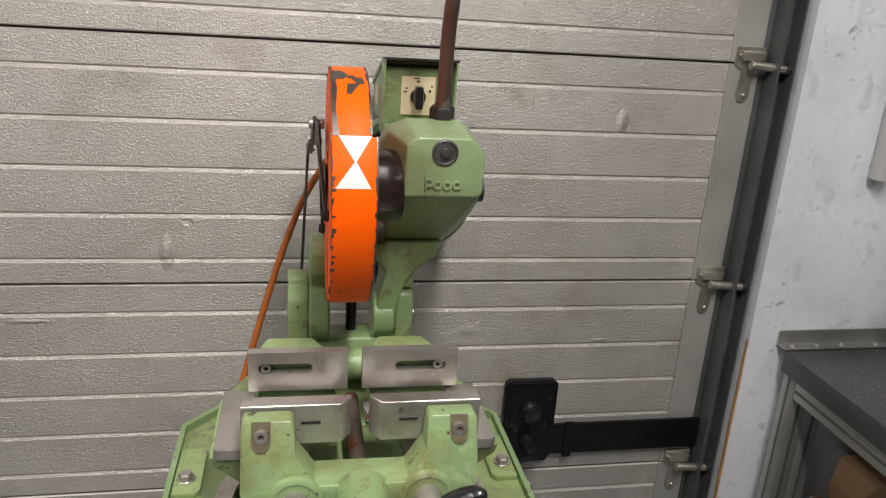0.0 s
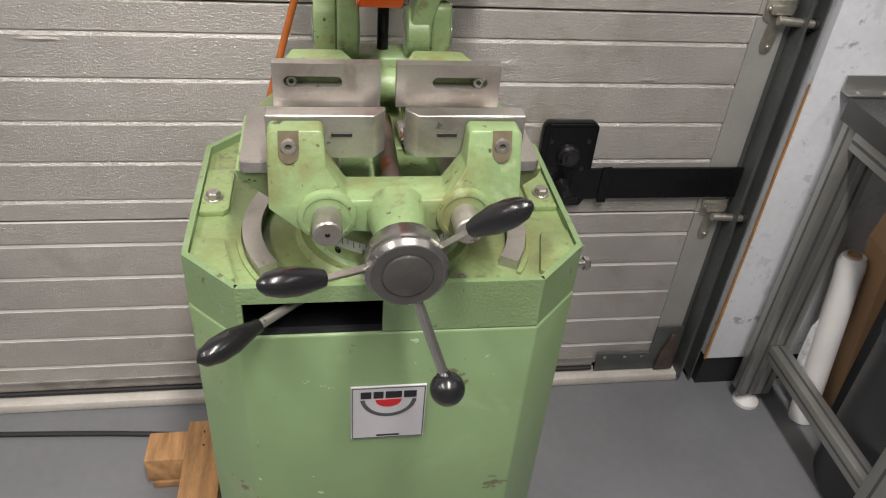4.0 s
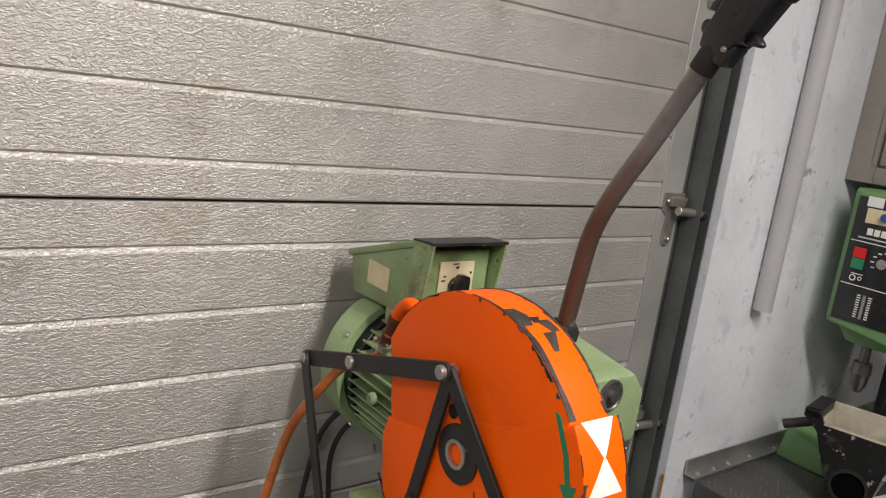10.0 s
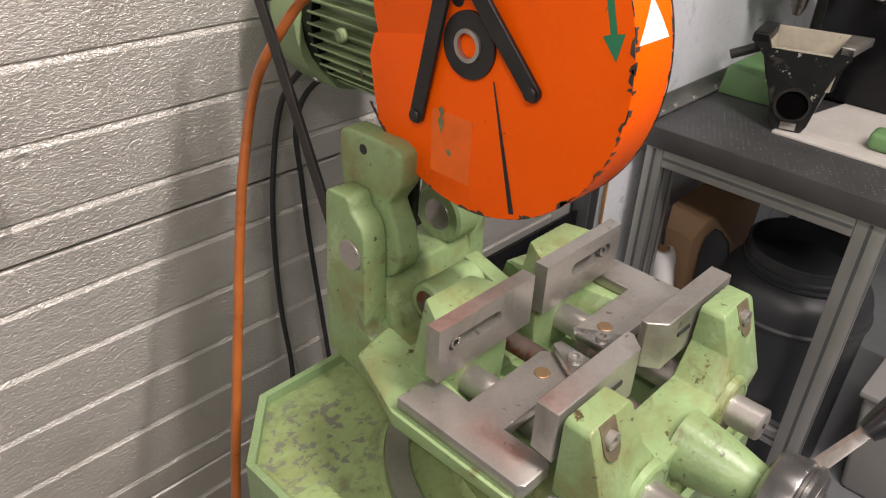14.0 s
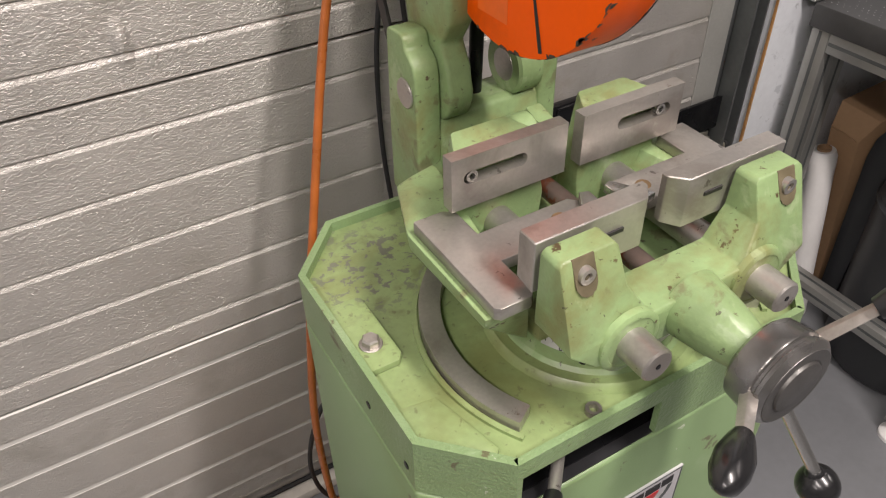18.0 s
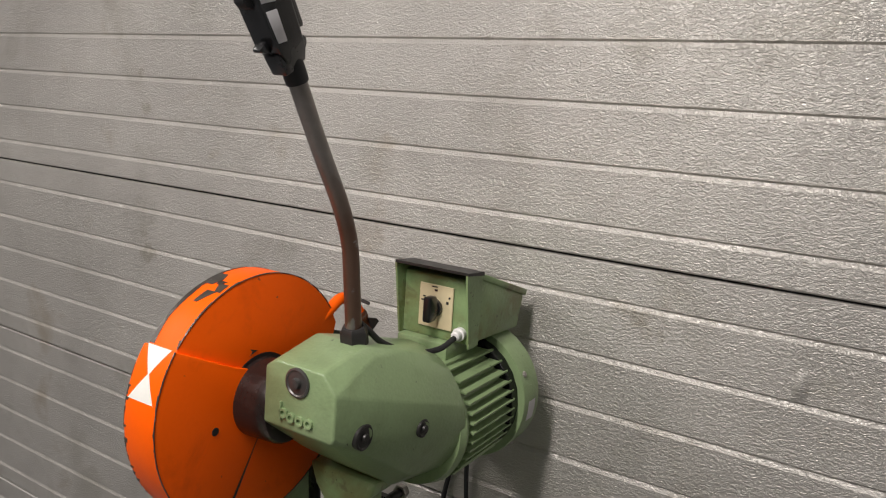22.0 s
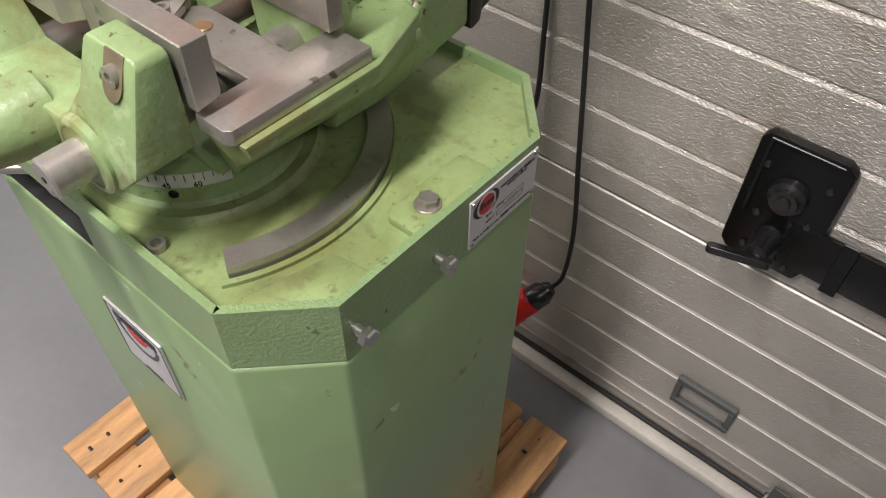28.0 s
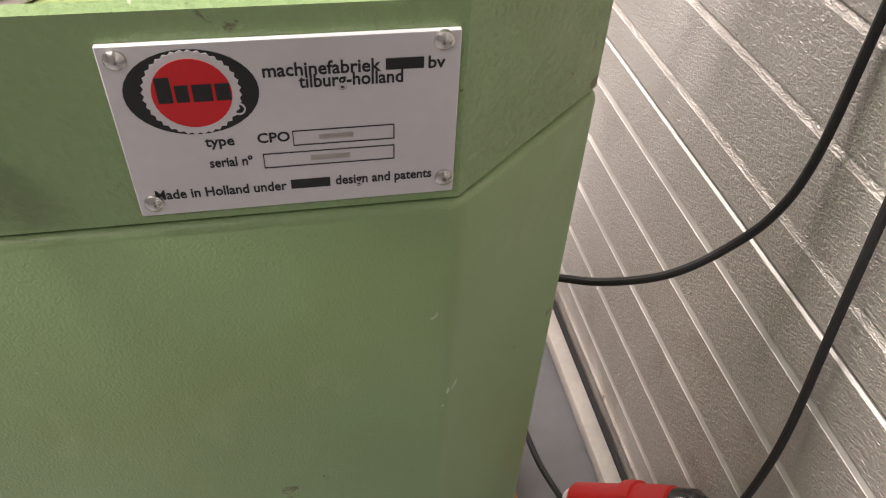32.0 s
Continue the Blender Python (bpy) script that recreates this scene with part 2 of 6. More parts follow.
WHITE = mat("white_paint", (0.80, 0.79, 0.74), 0.5, vary=0.06, bump=0.02)
GREEN_PRINT = mat("green_print", (0.02, 0.22, 0.10), 0.5, vary=0.1, bump=0)
HOSE = mat("amber_hose", (0.36, 0.10, 0.02), 0.3, vary=0.25, scale=18, bump=0.02, coat=0.3)
BENCH_TOP = mat("dark_bench_top", (0.05, 0.05, 0.05), 0.36, vary=0.2, scale=12, grain=120, bump=0.05, spots=(0.2, 0.2, 0.19), spot_at=0.72, spot_scale=70)
DRUM = mat("dark_drum_plastic", (0.032, 0.034, 0.038), 0.42, vary=0.15, bump=0.05)
GREY_PLASTIC = mat("grey_cabinet_paint", (0.27, 0.26, 0.25), 0.45, vary=0.08, bump=0.04)
BRASS = mat("brass_plug", (0.40, 0.27, 0.15), 0.4, 0.8, vary=0.2, bump=0.05)
CHIP = mat("bare_chipped_metal", (0.07, 0.055, 0.045), 0.5, 0.3, vary=0.4, scale=60, bump=0.1)
BLUE = mat("blue_print", (0.03, 0.08, 0.30), 0.4, vary=0.1, bump=0)
POCKET_SHADE = mat("oily_grime", (0.12, 0.10, 0.06), 0.45, vary=0.4, scale=40, bump=0.1)
HUB_STEEL = mat("turned_dark_steel", (0.30, 0.29, 0.28), 0.27, 0.9, vary=0.12, scale=20, grain=240, bump=0.03)
HUB_FACE = mat("dull_hub_face", (0.13, 0.125, 0.12), 0.4, 0.7, vary=0.2, scale=25, grain=240, bump=0.05)


# ---- building helpers ----
ORG = {}


def place(ob, parent, at):
    ORG[ob] = Vector(at)
    ob.parent = parent
    ob.location = Vector(at) - (ORG[parent] if parent else Vector((0, 0, 0)))
    return ob


def thing(name, at, label, category, group=""):
    ob = new(name)
    ob.empty_display_size = 0.05
    place(ob, None, at)
    return tagged(ob, label, category, group)


def part(name, bm, material, parent=None, label="", smooth=True):
    """Links a bmesh as one mesh object, its origin at its middle."""
    me = bpy.data.meshes.new(name)
    co = [v.co for v in bm.verts]
    lo = Vector([min(c[k] for c in co) for k in range(3)])
    hi = Vector([max(c[k] for c in co) for k in range(3)])
    mid = (lo + hi) / 2
    bmesh.ops.recalc_face_normals(bm, faces=bm.faces)
    bmesh.ops.translate(bm, verts=bm.verts, vec=-mid)
    for f in bm.faces:
        f.smooth = smooth
    for e in bm.edges:
        if smooth and len(e.link_faces) == 2 and e.calc_face_angle(0) > 0.6:
            e.smooth = False
    bm.to_mesh(me)
    bm.free()
    me.materials.append(material)
    ob = new(name, me)
    place(ob, parent, mid)
    if label:
        ob["label"] = label
    return ob


def struct(ob, label="", category=""):
    return tagged(ob, label, category, kind="structure")


def bev(bm, r, seg=2, angle=0.5):
    if r:
        es = [e for e in bm.edges if len(e.link_faces) == 2 and e.calc_face_angle(0) > angle]
        bmesh.ops.bevel(bm, geom=es, offset=r, segments=seg, profile=0.5, affect="EDGES", clamp_overlap=True)
    return bm


def join(*bms):
    out = bmesh.new()
    for b in bms:
        me = bpy.data.meshes.new("tmp")
        b.to_mesh(me)
        out.from_mesh(me)
        b.free()
        bpy.data.meshes.remove(me)
    return out


def box(x0, x1, y0, y1, z0, z1, r=0.0, seg=2):
    bm = bmesh.new()
    bmesh.ops.create_cube(bm, size=1)
    for v in bm.verts:
        v.co = Vector(((x0 + x1) / 2 + v.co.x * (x1 - x0), (y0 + y1) / 2 + v.co.y * (y1 - y0), (z0 + z1) / 2 + v.co.z * (z1 - z0)))
    return bev(bm, r, seg)


def prism(pts, axis, a, b, r=0.0, seg=2):
    """A polygon of two coordinates drawn out along the third axis from a to b."""
    def at(p, h):
        return {"x": (h, p[0], p[1]), "y": (p[0], h, p[1]), "z": (p[0], p[1], h)}[axis]
    bm = bmesh.new()
    lo, hi = [bm.verts.new(at(p, a)) for p in pts], [bm.verts.new(at(p, b)) for p in pts]
    bm.faces.new(lo)
    bm.faces.new(hi)
    for i in range(len(pts)):
        j = (i + 1) % len(pts)
        bm.faces.new((lo[i], lo[j], hi[j], hi[i]))
    bmesh.ops.recalc_face_normals(bm, faces=bm.faces)
    return bev(bm, r, seg)


def hull(pts, r=0.0, seg=2):
    bm = bmesh.new()
    for p in pts:
        bm.verts.new(p)
    got = bmesh.ops.convex_hull(bm, input=bm.verts)
    bmesh.ops.delete(bm, geom=[v for v in bm.verts if not v.link_faces], context="VERTS")
    bmesh.ops.dissolve_limit(bm, angle_limit=0.02, verts=bm.verts, edges=bm.edges)
    return bev(bm, r, seg, 0.25)


def turned(p0, p1, profile, seg=32):
    """A lathe body along p0-p1; profile: rows of (share of the way in metres from p0, radius)."""
    p0, p1 = Vector(p0), Vector(p1)
    q = (p1 - p0).to_track_quat("Z", "Y").to_matrix()
    bm = bmesh.new()
    rings = []
    for h, r in profile:
        if r < 1e-5:
            rings.append([bm.verts.new(p0 + q @ Vector((0, 0, h)))])
        else:
            rings.append([bm.verts.new(p0 + q @ Vector((r * math.cos(k * 2 * math.pi / seg), r * math.sin(k * 2 * math.pi / seg), h))) for k in range(seg)])
    for a, b in zip(rings, rings[1:]):
        for k in range(seg):
            m = (k + 1) % seg
            if len(a) == 1 and len(b) > 1:
                bm.faces.new((a[0], b[k], b[m]))
            elif len(b) == 1 and len(a) > 1:
                bm.faces.new((a[k], a[m], b[0]))
            elif len(a) > 1:
                bm.faces.new((a[k], a[m], b[m], b[k]))
    for ring in (rings[0], rings[-1]):
        if len(ring) > 1:
            bm.faces.new(ring)
    bmesh.ops.recalc_face_normals(bm, faces=bm.faces)
    return bm


def cyl(p0, p1, r, seg=24, b=0.0012):
    d = (Vector(p1) - Vector(p0)).length
    b = min(b, r * 0.4, d * 0.4)
    return turned(p0, p1, [(0, r - b), (b, r), (d - b, r), (d, r - b)], seg)


def pipe(p0, p1, r, rin, seg=32):
    d = (Vector(p1) - Vector(p0)).length
    bm = turned(p0, p1, [(0, rin), (0, r), (d, r), (d, rin), (0, rin)], seg)
    bmesh.ops.remove_doubles(bm, verts=bm.verts, dist=1e-5)
    big = [f for f in bm.faces if len(f.verts) > 4]
    bmesh.ops.delete(bm, geom=big, context="FACES")
    return bm


def curve_points(pts, steps=8):
    """A smooth line through the points."""
    p = [Vector(q) for q in pts]
    p = [2 * p[0] - p[1]] + p + [2 * p[-1] - p[-2]]
    out = []
    for i in range(1, len(p) - 2):
        for s in range(steps):
            t = s / steps
            out.append(0.5 * (2 * p[i] + (p[i + 1] - p[i - 1]) * t + (2 * p[i - 1] - 5 * p[i] + 4 * p[i + 1] - p[i + 2]) * t * t + (3 * p[i] - 3 * p[i + 1] + p[i + 2] - p[i - 1]) * t ** 3))
    return out + [p[-2]]


def tube(pts, r, seg=10, steps=8, smooth=True):
    line = curve_points(pts, steps) if smooth else [Vector(p) for p in pts]
    bm = bmesh.new()
    rings, up = [], None
    for i, c in enumerate(line):
        d = (line[min(i + 1, len(line) - 1)] - line[max(i - 1, 0)]).normalized()
        if up is None:
            up = d.orthogonal().normalized()
        up = (up - d * up.dot(d)).normalized()
        side = d.cross(up)
        rings.append([bm.verts.new(c + r * (math.cos(a) * up + math.sin(a) * side)) for a in [k * 2 * math.pi / seg for k in range(seg)]])
    for a, b in zip(rings, rings[1:]):
        for k in range(seg):
            bm.faces.new((a[k], a[(k + 1) % seg], b[(k + 1) % seg], b[k]))
    bm.faces.new(rings[0])
    bm.faces.new(rings[-1])
    return bm


def hexbolt(p0, p1, r):
    """A hexagon head with a slight dome, from p0 to p1."""
    d = (Vector(p1) - Vector(p0)).length
    return turned(p0, p1, [(0, r), (d * 0.8, r), (d, r * 0.82)], 6)


def ring_arc(cx, cy, r0, r1, a0, a1, z0, z1, n=28):
    pts = [(cx + r1 * math.cos(radians(a0 + (a1 - a0) * k / n)), cy + r1 * math.sin(radians(a0 + (a1 - a0) * k / n))) for k in range(n + 1)]
    pts += [(cx + r0 * math.cos(radians(a1 - (a1 - a0) * k / n)), cy + r0 * math.sin(radians(a1 - (a1 - a0) * k / n))) for k in range(n + 1)]
    return prism(pts, "z", z0, z1)


def bar(p0, p1, width, thick, normal):
    """A flat bar with round ends between two places, thick along normal."""
    p0, p1, n = Vector(p0), Vector(p1), Vector(normal).normalized()
    d = (p1 - p0).normalized()
    n = (n - d * n.dot(d)).normalized()
    s = n.cross(d)
    out = []
    for k in range(9):
        a = math.pi / 2 + math.pi * k / 8
        out.append(p0 + width / 2 * (math.cos(a) * d + math.sin(a) * s))
    for k in range(9):
        a = -math.pi / 2 + math.pi * k / 8
        out.append(p1 + width / 2 * (math.cos(a) * d + math.sin(a) * s))
    bm = bmesh.new()
    lo, hi = [bm.verts.new(c - n * thick / 2) for c in out], [bm.verts.new(c + n * thick / 2) for c in out]
    bm.faces.new(lo)
    bm.faces.new(hi)
    for i in range(len(out)):
        j = (i + 1) % len(out)
        bm.faces.new((lo[i], lo[j], hi[j], hi[i]))
    bmesh.ops.recalc_face_normals(bm, faces=bm.faces)
    return bev(bm, 0.0006, 1)


def words(text, size, m, material, parent, name="lettering", depth=0.0004, align="LEFT"):
    """Raised lettering in the built-in font; m: the pose of its plane."""
    cu = bpy.data.curves.new(name, "FONT")
    cu.body, cu.size, cu.extrude, cu.align_x, cu.resolution_u, cu.offset = text, size, depth, align, 3, size * 0.018
    tmp = bpy.data.objects.new("tmp", cu)
    scene.collection.objects.link(tmp)
    me = bpy.data.meshes.new_from_object(tmp.evaluated_get(bpy.context.evaluated_depsgraph_get()))
    bpy.data.objects.remove(tmp)
    bm = bmesh.new()
    bm.from_mesh(me)
    bpy.data.meshes.remove(me)
    bmesh.ops.transform(bm, matrix=m, verts=bm.verts)
    return part(name, bm, material, parent, smooth=False)

# ---- the room ----
WALL_Y = 0.545


def stucco_metal():
    """Embossed bare metal of the sectional door."""
    m = mat("embossed_door_metal", (0.555, 0.532, 0.497), 0.40, 0.55, vary=0.14, scale=2.2, grain=14, bump=0.0, spots=(0.40, 0.37, 0.32), spot_at=0.67, spot_scale=2.6, more=(((0.36, 0.34, 0.29), 0.55, 5, 0.15, 0.5), ((0.62, 0.60, 0.57), 0.64, 3, 0.1, 0.5), ((0.33, 0.26, 0.17), 0.60, 4.3, 0.12, 0.5), ((0.14, 0.13, 0.11), 0.755, 55, 0.01, 0.8)))
    nt = m.node_tree
    n, l = nt.nodes, nt.links
    geo = n.new("ShaderNodeNewGeometry")
    mp = n.new("ShaderNodeMapping")
    mp.inputs["Scale"].default_value = (0.7, 1.0, 1.4)
    l.new(geo.outputs["Position"], mp.inputs["Vector"])
    a = n.new("ShaderNodeTexNoise")
    a.inputs["Scale"].default_value, a.inputs["Detail"].default_value, a.inputs["Distortion"].default_value = 225, 2.5, 1.0
    l.new(mp.outputs[0], a.inputs["Vector"])
    b = n.new("ShaderNodeTexNoise")
    b.inputs["Scale"].default_value, b.inputs["Detail"].default_value = 7, 3
    l.new(geo.outputs["Position"], b.inputs["Vector"])
    b1 = n.new("ShaderNodeBump")
    b1.inputs["Strength"].default_value, b1.inputs["Distance"].default_value = 0.35, 0.006
    l.new(b.outputs[0], b1.inputs["Height"])
    b2 = n.new("ShaderNodeBump")
    b2.inputs["Strength"].default_value, b2.inputs["Distance"].default_value = 1.0, 0.0026
    l.new(a.outputs[0], b2.inputs["Height"])
    last = b1.outputs[0]
    for px, pz, rx, rz, deep in ((0.604, 1.447, 0.016, 0.03, 0.5), (-0.344, 1.15, 0.018, 0.045, 0.6), (-0.30, 1.215, 0.012, 0.012, -0.3), (-0.62, 1.0, 0.05, 0.006, 0.5), (0.62, 0.93, 0.02, 0.006, 0.4), (0.3, 0.96, 0.03, 0.02, 0.25)):
        mp2 = n.new("ShaderNodeMapping")
        mp2.vector_type = "POINT"
        mp2.inputs["Location"].default_value = (-px / rx, 0, -pz / rz)
        mp2.inputs["Scale"].default_value = (1 / rx, 0, 1 / rz)
        l.new(geo.outputs["Position"], mp2.inputs["Vector"])
        ln = n.new("ShaderNodeVectorMath")
        ln.operation = "LENGTH"
        l.new(mp2.outputs[0], ln.inputs[0])
        fall = n.new("ShaderNodeMapRange")
        fall.interpolation_type = "SMOOTHSTEP"
        fall.inputs["From Min"].default_value, fall.inputs["From Max"].default_value = 0.0, 1.0
        fall.inputs["To Min"].default_value, fall.inputs["To Max"].default_value = 1.0, 0.0
        l.new(ln.outputs["Value"], fall.inputs["Value"])
        bd = n.new("ShaderNodeBump")
        bd.inputs["Strength"].default_value, bd.inputs["Distance"].default_value = abs(deep), 0.012 if deep > 0 else -0.012
        l.new(fall.outputs[0], bd.inputs["Height"])
        l.new(last, bd.inputs["Normal"])
        last = bd.outputs[0]
    l.new(last, b2.inputs["Normal"])
    l.new(b2.outputs[0], n["Principled BSDF"].inputs["Normal"])
    return m


STUCCO = stucco_metal()
DOOR_X0, DOOR_X1 = -1.645, 0.828


def other(x):
    """The same place at the other end of the door."""
    return -0.817 - x


def door_section(z0, z1, grooves):
    """One section of the door: a sheet with narrow pressed grooves and folded edges."""
    prof = [(0.012, z0 + 0.002), (0.003, z0 + 0.002), (0.0, z0 + 0.0045)]
    for g in grooves:
        prof += [(0.0, g - 0.0066), (0.0008, g - 0.006), (0.0044, g + 0.0008), (0.0047, g + 0.0018), (0.0008, g + 0.0042), (0.0, g + 0.0048)]
    prof += [(0.0, z1 - 0.0045), (0.003, z1 - 0.0024), (0.012, z1 - 0.0024)]
    bm = bmesh.new()
    n = 60
    cols = []
    for k in range(n + 1):
        x = DOOR_X0 + (DOOR_X1 - DOOR_X0) * k / n
        cols.append([bm.verts.new((x, WALL_Y + d, z)) for d, z in prof])
    for a, b in zip(cols, cols[1:]):
        for i in range(len(prof) - 1):
            bm.faces.new((a[i], b[i], b[i + 1], a[i + 1]))
    return bm


GROOVE = mat("pressed_groove_metal", (0.55, 0.535, 0.505), 0.45, 0.35, vary=0.15, scale=6, grain=60, bump=0.04, spots=(0.2, 0.19, 0.17), spot_at=0.72, spot_scale=40)


def press_grooves(section):
    """The smooth metal of the pressed grooves, which carries no emboss."""
    section.data.materials.append(GROOVE)
    for f in section.data.polygons:
        if abs(f.normal.z) > 0.2:
            f.material_index = 1


door = thing("sectional_door", (-0.8, 0.58, 0.05), "closed bare metal sectional overhead door with embossed ribbed sections", "garage door")
door["kind"] = "structure"
part("door_core", box(other(0.905), 0.905, WALL_Y + 0.012, WALL_Y + 0.05, 0.055, 3.08), BLACK_MATT, door)
for k in range(6):
    z0 = 0.58 + 0.5 * (k - 1) if k else 0.055
    z1 = 0.08 + 0.5 * (k + 1)
    top = min(z1, 3.08)
    base = 0.08 + 0.5 * k
    part("door_section", door_section(z0, top, [base + 0.053 + 0.0955 * i for i in range(5) if z0 + 0.01 < base + 0.053 + 0.0955 * i < top - 0.01]), STUCCO, door, smooth=False)
    press_grooves(door.children[-1])
    part("edge_strip", box(other(0.9), DOOR_X0 - 0.001, WALL_Y - 0.002, WALL_Y + 0.0125, z0 + 0.002, top - 0.002, 0.001, 1), ALU_STRIP, door, "dull metal end cap of a door section")
    part("edge_strip", box(DOOR_X1 + 0.001, 0.9, WALL_Y - 0.002, WALL_Y + 0.0125, z0 + 0.002, top - 0.002, 0.001, 1), ALU_STRIP, door, "dull metal end cap of a door section")
# black tube: the seal, and the dark shade line below the door's edge
part("bottom_seal", tube([(other(0.9), 0.5415, 0.043), (0.66, 0.5415, 0.043)], 0.0068, 10, 1, False), BLACK_MATT, door, "black bottom seal, also standing in for shade under the door")
part("bottom_rail", box(DOOR_X0, 0.66, 0.5405, 0.556, 0.0525, 0.083, 0.001), STEEL, door)

struct(part("floor", box(-4.2, 4.2, -4.5, 1.2, -0.1, 0.0), FLOOR), "smooth grey coated workshop floor", "floor")
struct(part("threshold", box(-1.75, 0.93, 0.512, 0.60, 0.0005, 0.03, 0.006), mat("sill_concrete", (0.58, 0.55, 0.50), 0.6, vary=0.2, scale=8, bump=0.2)), "pale worn sill under the door", "sill")
# plain grey walls and ceiling are out of view, added to bounce light
struct(part("wall_back", box(-4.2, 4.2, -4.6, -4.5, 0, 3.6), PLAIN_WALL), "plain wall closing the room", "wall")
struct(part("wall_west", box(-4.3, -4.2, -4.5, 1.2, 0, 3.6), PLAIN_WALL), "plain wall closing the room", "wall")
struct(part("wall_east", box(4.2, 4.3, -4.5, 1.2, 0, 3.6), PLAIN_WALL), "plain wall closing the room", "wall")
struct(part("wall_behind_door", box(-4.2, 4.2, 0.66, 0.76, 0, 3.6), PLAIN_WALL), "plain wall closing the opening", "wall")
struct(part("ceiling", box(-4.2, 4.2, -4.5, 1.2, 3.6, 3.7), CEIL), "unseen plain ceiling", "ceiling")
struct(part("wall_left_of_door", box(-4.2, other(0.975), 0.488, 0.6, 0, 3.6), WHITE_WALL), "plain wall closing the room", "wall")
struct(part("wall_above_door", box(other(0.97), 0.97, 0.5, 0.6, 3.09, 3.6), PLAIN_WALL), "plain wall closing the room above the door", "wall")

# white lining right of the door, with a bare plywood edge
lining = struct(part("wall_lining", box(0.972, 4.2, 0.488, 0.56, 0.113, 3.6), WHITE_WALL), "scuffed white painted wall lining beside the door", "wall")
part("plywood_edge", prism([(0.9655, 0.113), (0.9722, 0.113), (0.9722, 0.30), (0.9712, 0.42), (0.9722, 0.55), (0.9708, 0.70), (0.9712, 0.86), (0.969, 0.95), (0.9672, 0.95), (0.9665, 0.7), (0.9675, 0.5), (0.966, 0.3)], "y", 0.4856, 0.4915), PLY, lining, "bare brown plywood edge")
struct(part("wall_reveal", box(other(0.974), other(0.962), 0.4865, 0.553, 0.055, 3.0, 0.001), PLY), "bare reddish brown plywood reveal", "trim")
# the lining ends above the floor; black fill paints the shade in that gap
struct(part("wall_foot_trim", box(0.975, 4.2, 0.50, 0.56, 0.0, 0.1125), BLACK_MATT), "black fill for the shaded gap at the wall's foot", "trim")

# roller track: an angle and a channel
for fx in (lambda x: x, other):
    track = thing("door_track", (fx(0.93), 0.53, 0.02), "dark galvanised steel roller track beside the door", "door track", "roller tracks")
    track["kind"] = "structure"
    part("angle", box(min(fx(0.903), fx(0.957)), max(fx(0.903), fx(0.957)), 0.549, 0.556, 0.02, 3.05, 0.001), GALV, track)
    part("channel", prism([(fx(x), y) for x, y in ((0.915, 0.545), (0.915, 0.50), (0.921, 0.50), (0.921, 0.541), (0.953, 0.541), (0.953, 0.50), (0.957, 0.50), (0.957, 0.545))], "z", 0.02, 3.05), GALV, track)
    for z in (0.35, 0.84, 1.34, 1.43, 1.85):
        part("bolt", hexbolt((fx(0.936), 0.541, z), (fx(0.936), 0.535, z), 0.007), ZINC, track)


def latch(z, fx=lambda x: x):
    """A roller hinge bracket: pressed plate, round spindle, roller."""
    t = thing("roller_bracket", (fx(0.865), 0.543, z), "zinc plated roller hinge bracket on the door's edge", "hinge", "roller brackets of the door")
    plate = [(0.838, z + 0.03), (0.905, z + 0.03), (0.905, z + 0.004), (0.885, z - 0.004), (0.882, z - 0.075), (0.872, z - 0.088), (0.858, z - 0.085), (0.852, z - 0.07), (0.856, z - 0.02), (0.838, z - 0.008)]
    part("plate", prism([(fx(x), h) for x, h in plate], "y", 0.538, 0.5425, 0.0008, 1), ZINC, t)
    part("rib", prism([(fx(x), h) for x, h in ((0.845, z + 0.022), (0.9, z + 0.022), (0.895, z + 0.002), (0.85, z + 0.002))], "y", 0.524, 0.5375, 0.003), ZINC, t)
    part("sleeve", cyl((fx(0.862), 0.518, z - 0.006), (fx(0.944), 0.518, z - 0.012), 0.0095), ZINC, t)
    part("roller", cyl((fx(0.944), 0.518, z - 0.012), (fx(0.953), 0.518, z - 0.012), 0.013), BLACK_MATT, t)
    for dx, dz in ((0.848, 0.012), (0.870, -0.072)):
        part("screw", cyl((fx(dx), 0.5375, z + dz), (fx(dx), 0.532, z + dz), 0.005, 12), ZINC, t)


for z in (0.588, 1.085, 1.585, 2.085):
    latch(z)
    latch(z, other)

# ---- the cold saw ----
TOP = 0.98  # rim of the table
saw = thing("cold_saw", (0.0, 0.02, 0.12), "green cast metal cold saw with orange blade guard on its cabinet", "cold saw")


def octagon(hw, yf, yb, c=0.072, d=0.073):
    e = d + 0.008
    return [(-hw + c, yf), (hw - c, yf), (hw, yf + d), (hw, yb - e), (hw - c, yb), (-hw + c, yb), (-hw, yb - e), (-hw, yf + d)]


# cabinet and table pan
body = part("cabinet_body", prism(octagon(0.2698, -0.1963, 0.2453), "z", 0.122, 0.8985, 0.0045, 3), GREEN, saw, "light green sheet metal cabinet")
outer, inner = octagon(0.2685, -0.195, 0.244), octagon(0.2605, -0.187, 0.236, 0.0687, 0.0697)
pan = bmesh.new()
for i in range(1, 8):
    j = (i + 1) % 8
    a, b, c, d = outer[i], outer[j], inner[j], inner[i]
    v = [pan.verts.new((*p, z)) for z in (0.9006, TOP) for p in (a, b, c, d)]
    for f in ((0, 1, 5, 4), (1, 2, 6, 5), (2, 3, 7, 6), (3, 0, 4, 7), (4, 5, 6, 7), (0, 3, 2, 1)):
        pan.faces.new([v[k] for k in f])
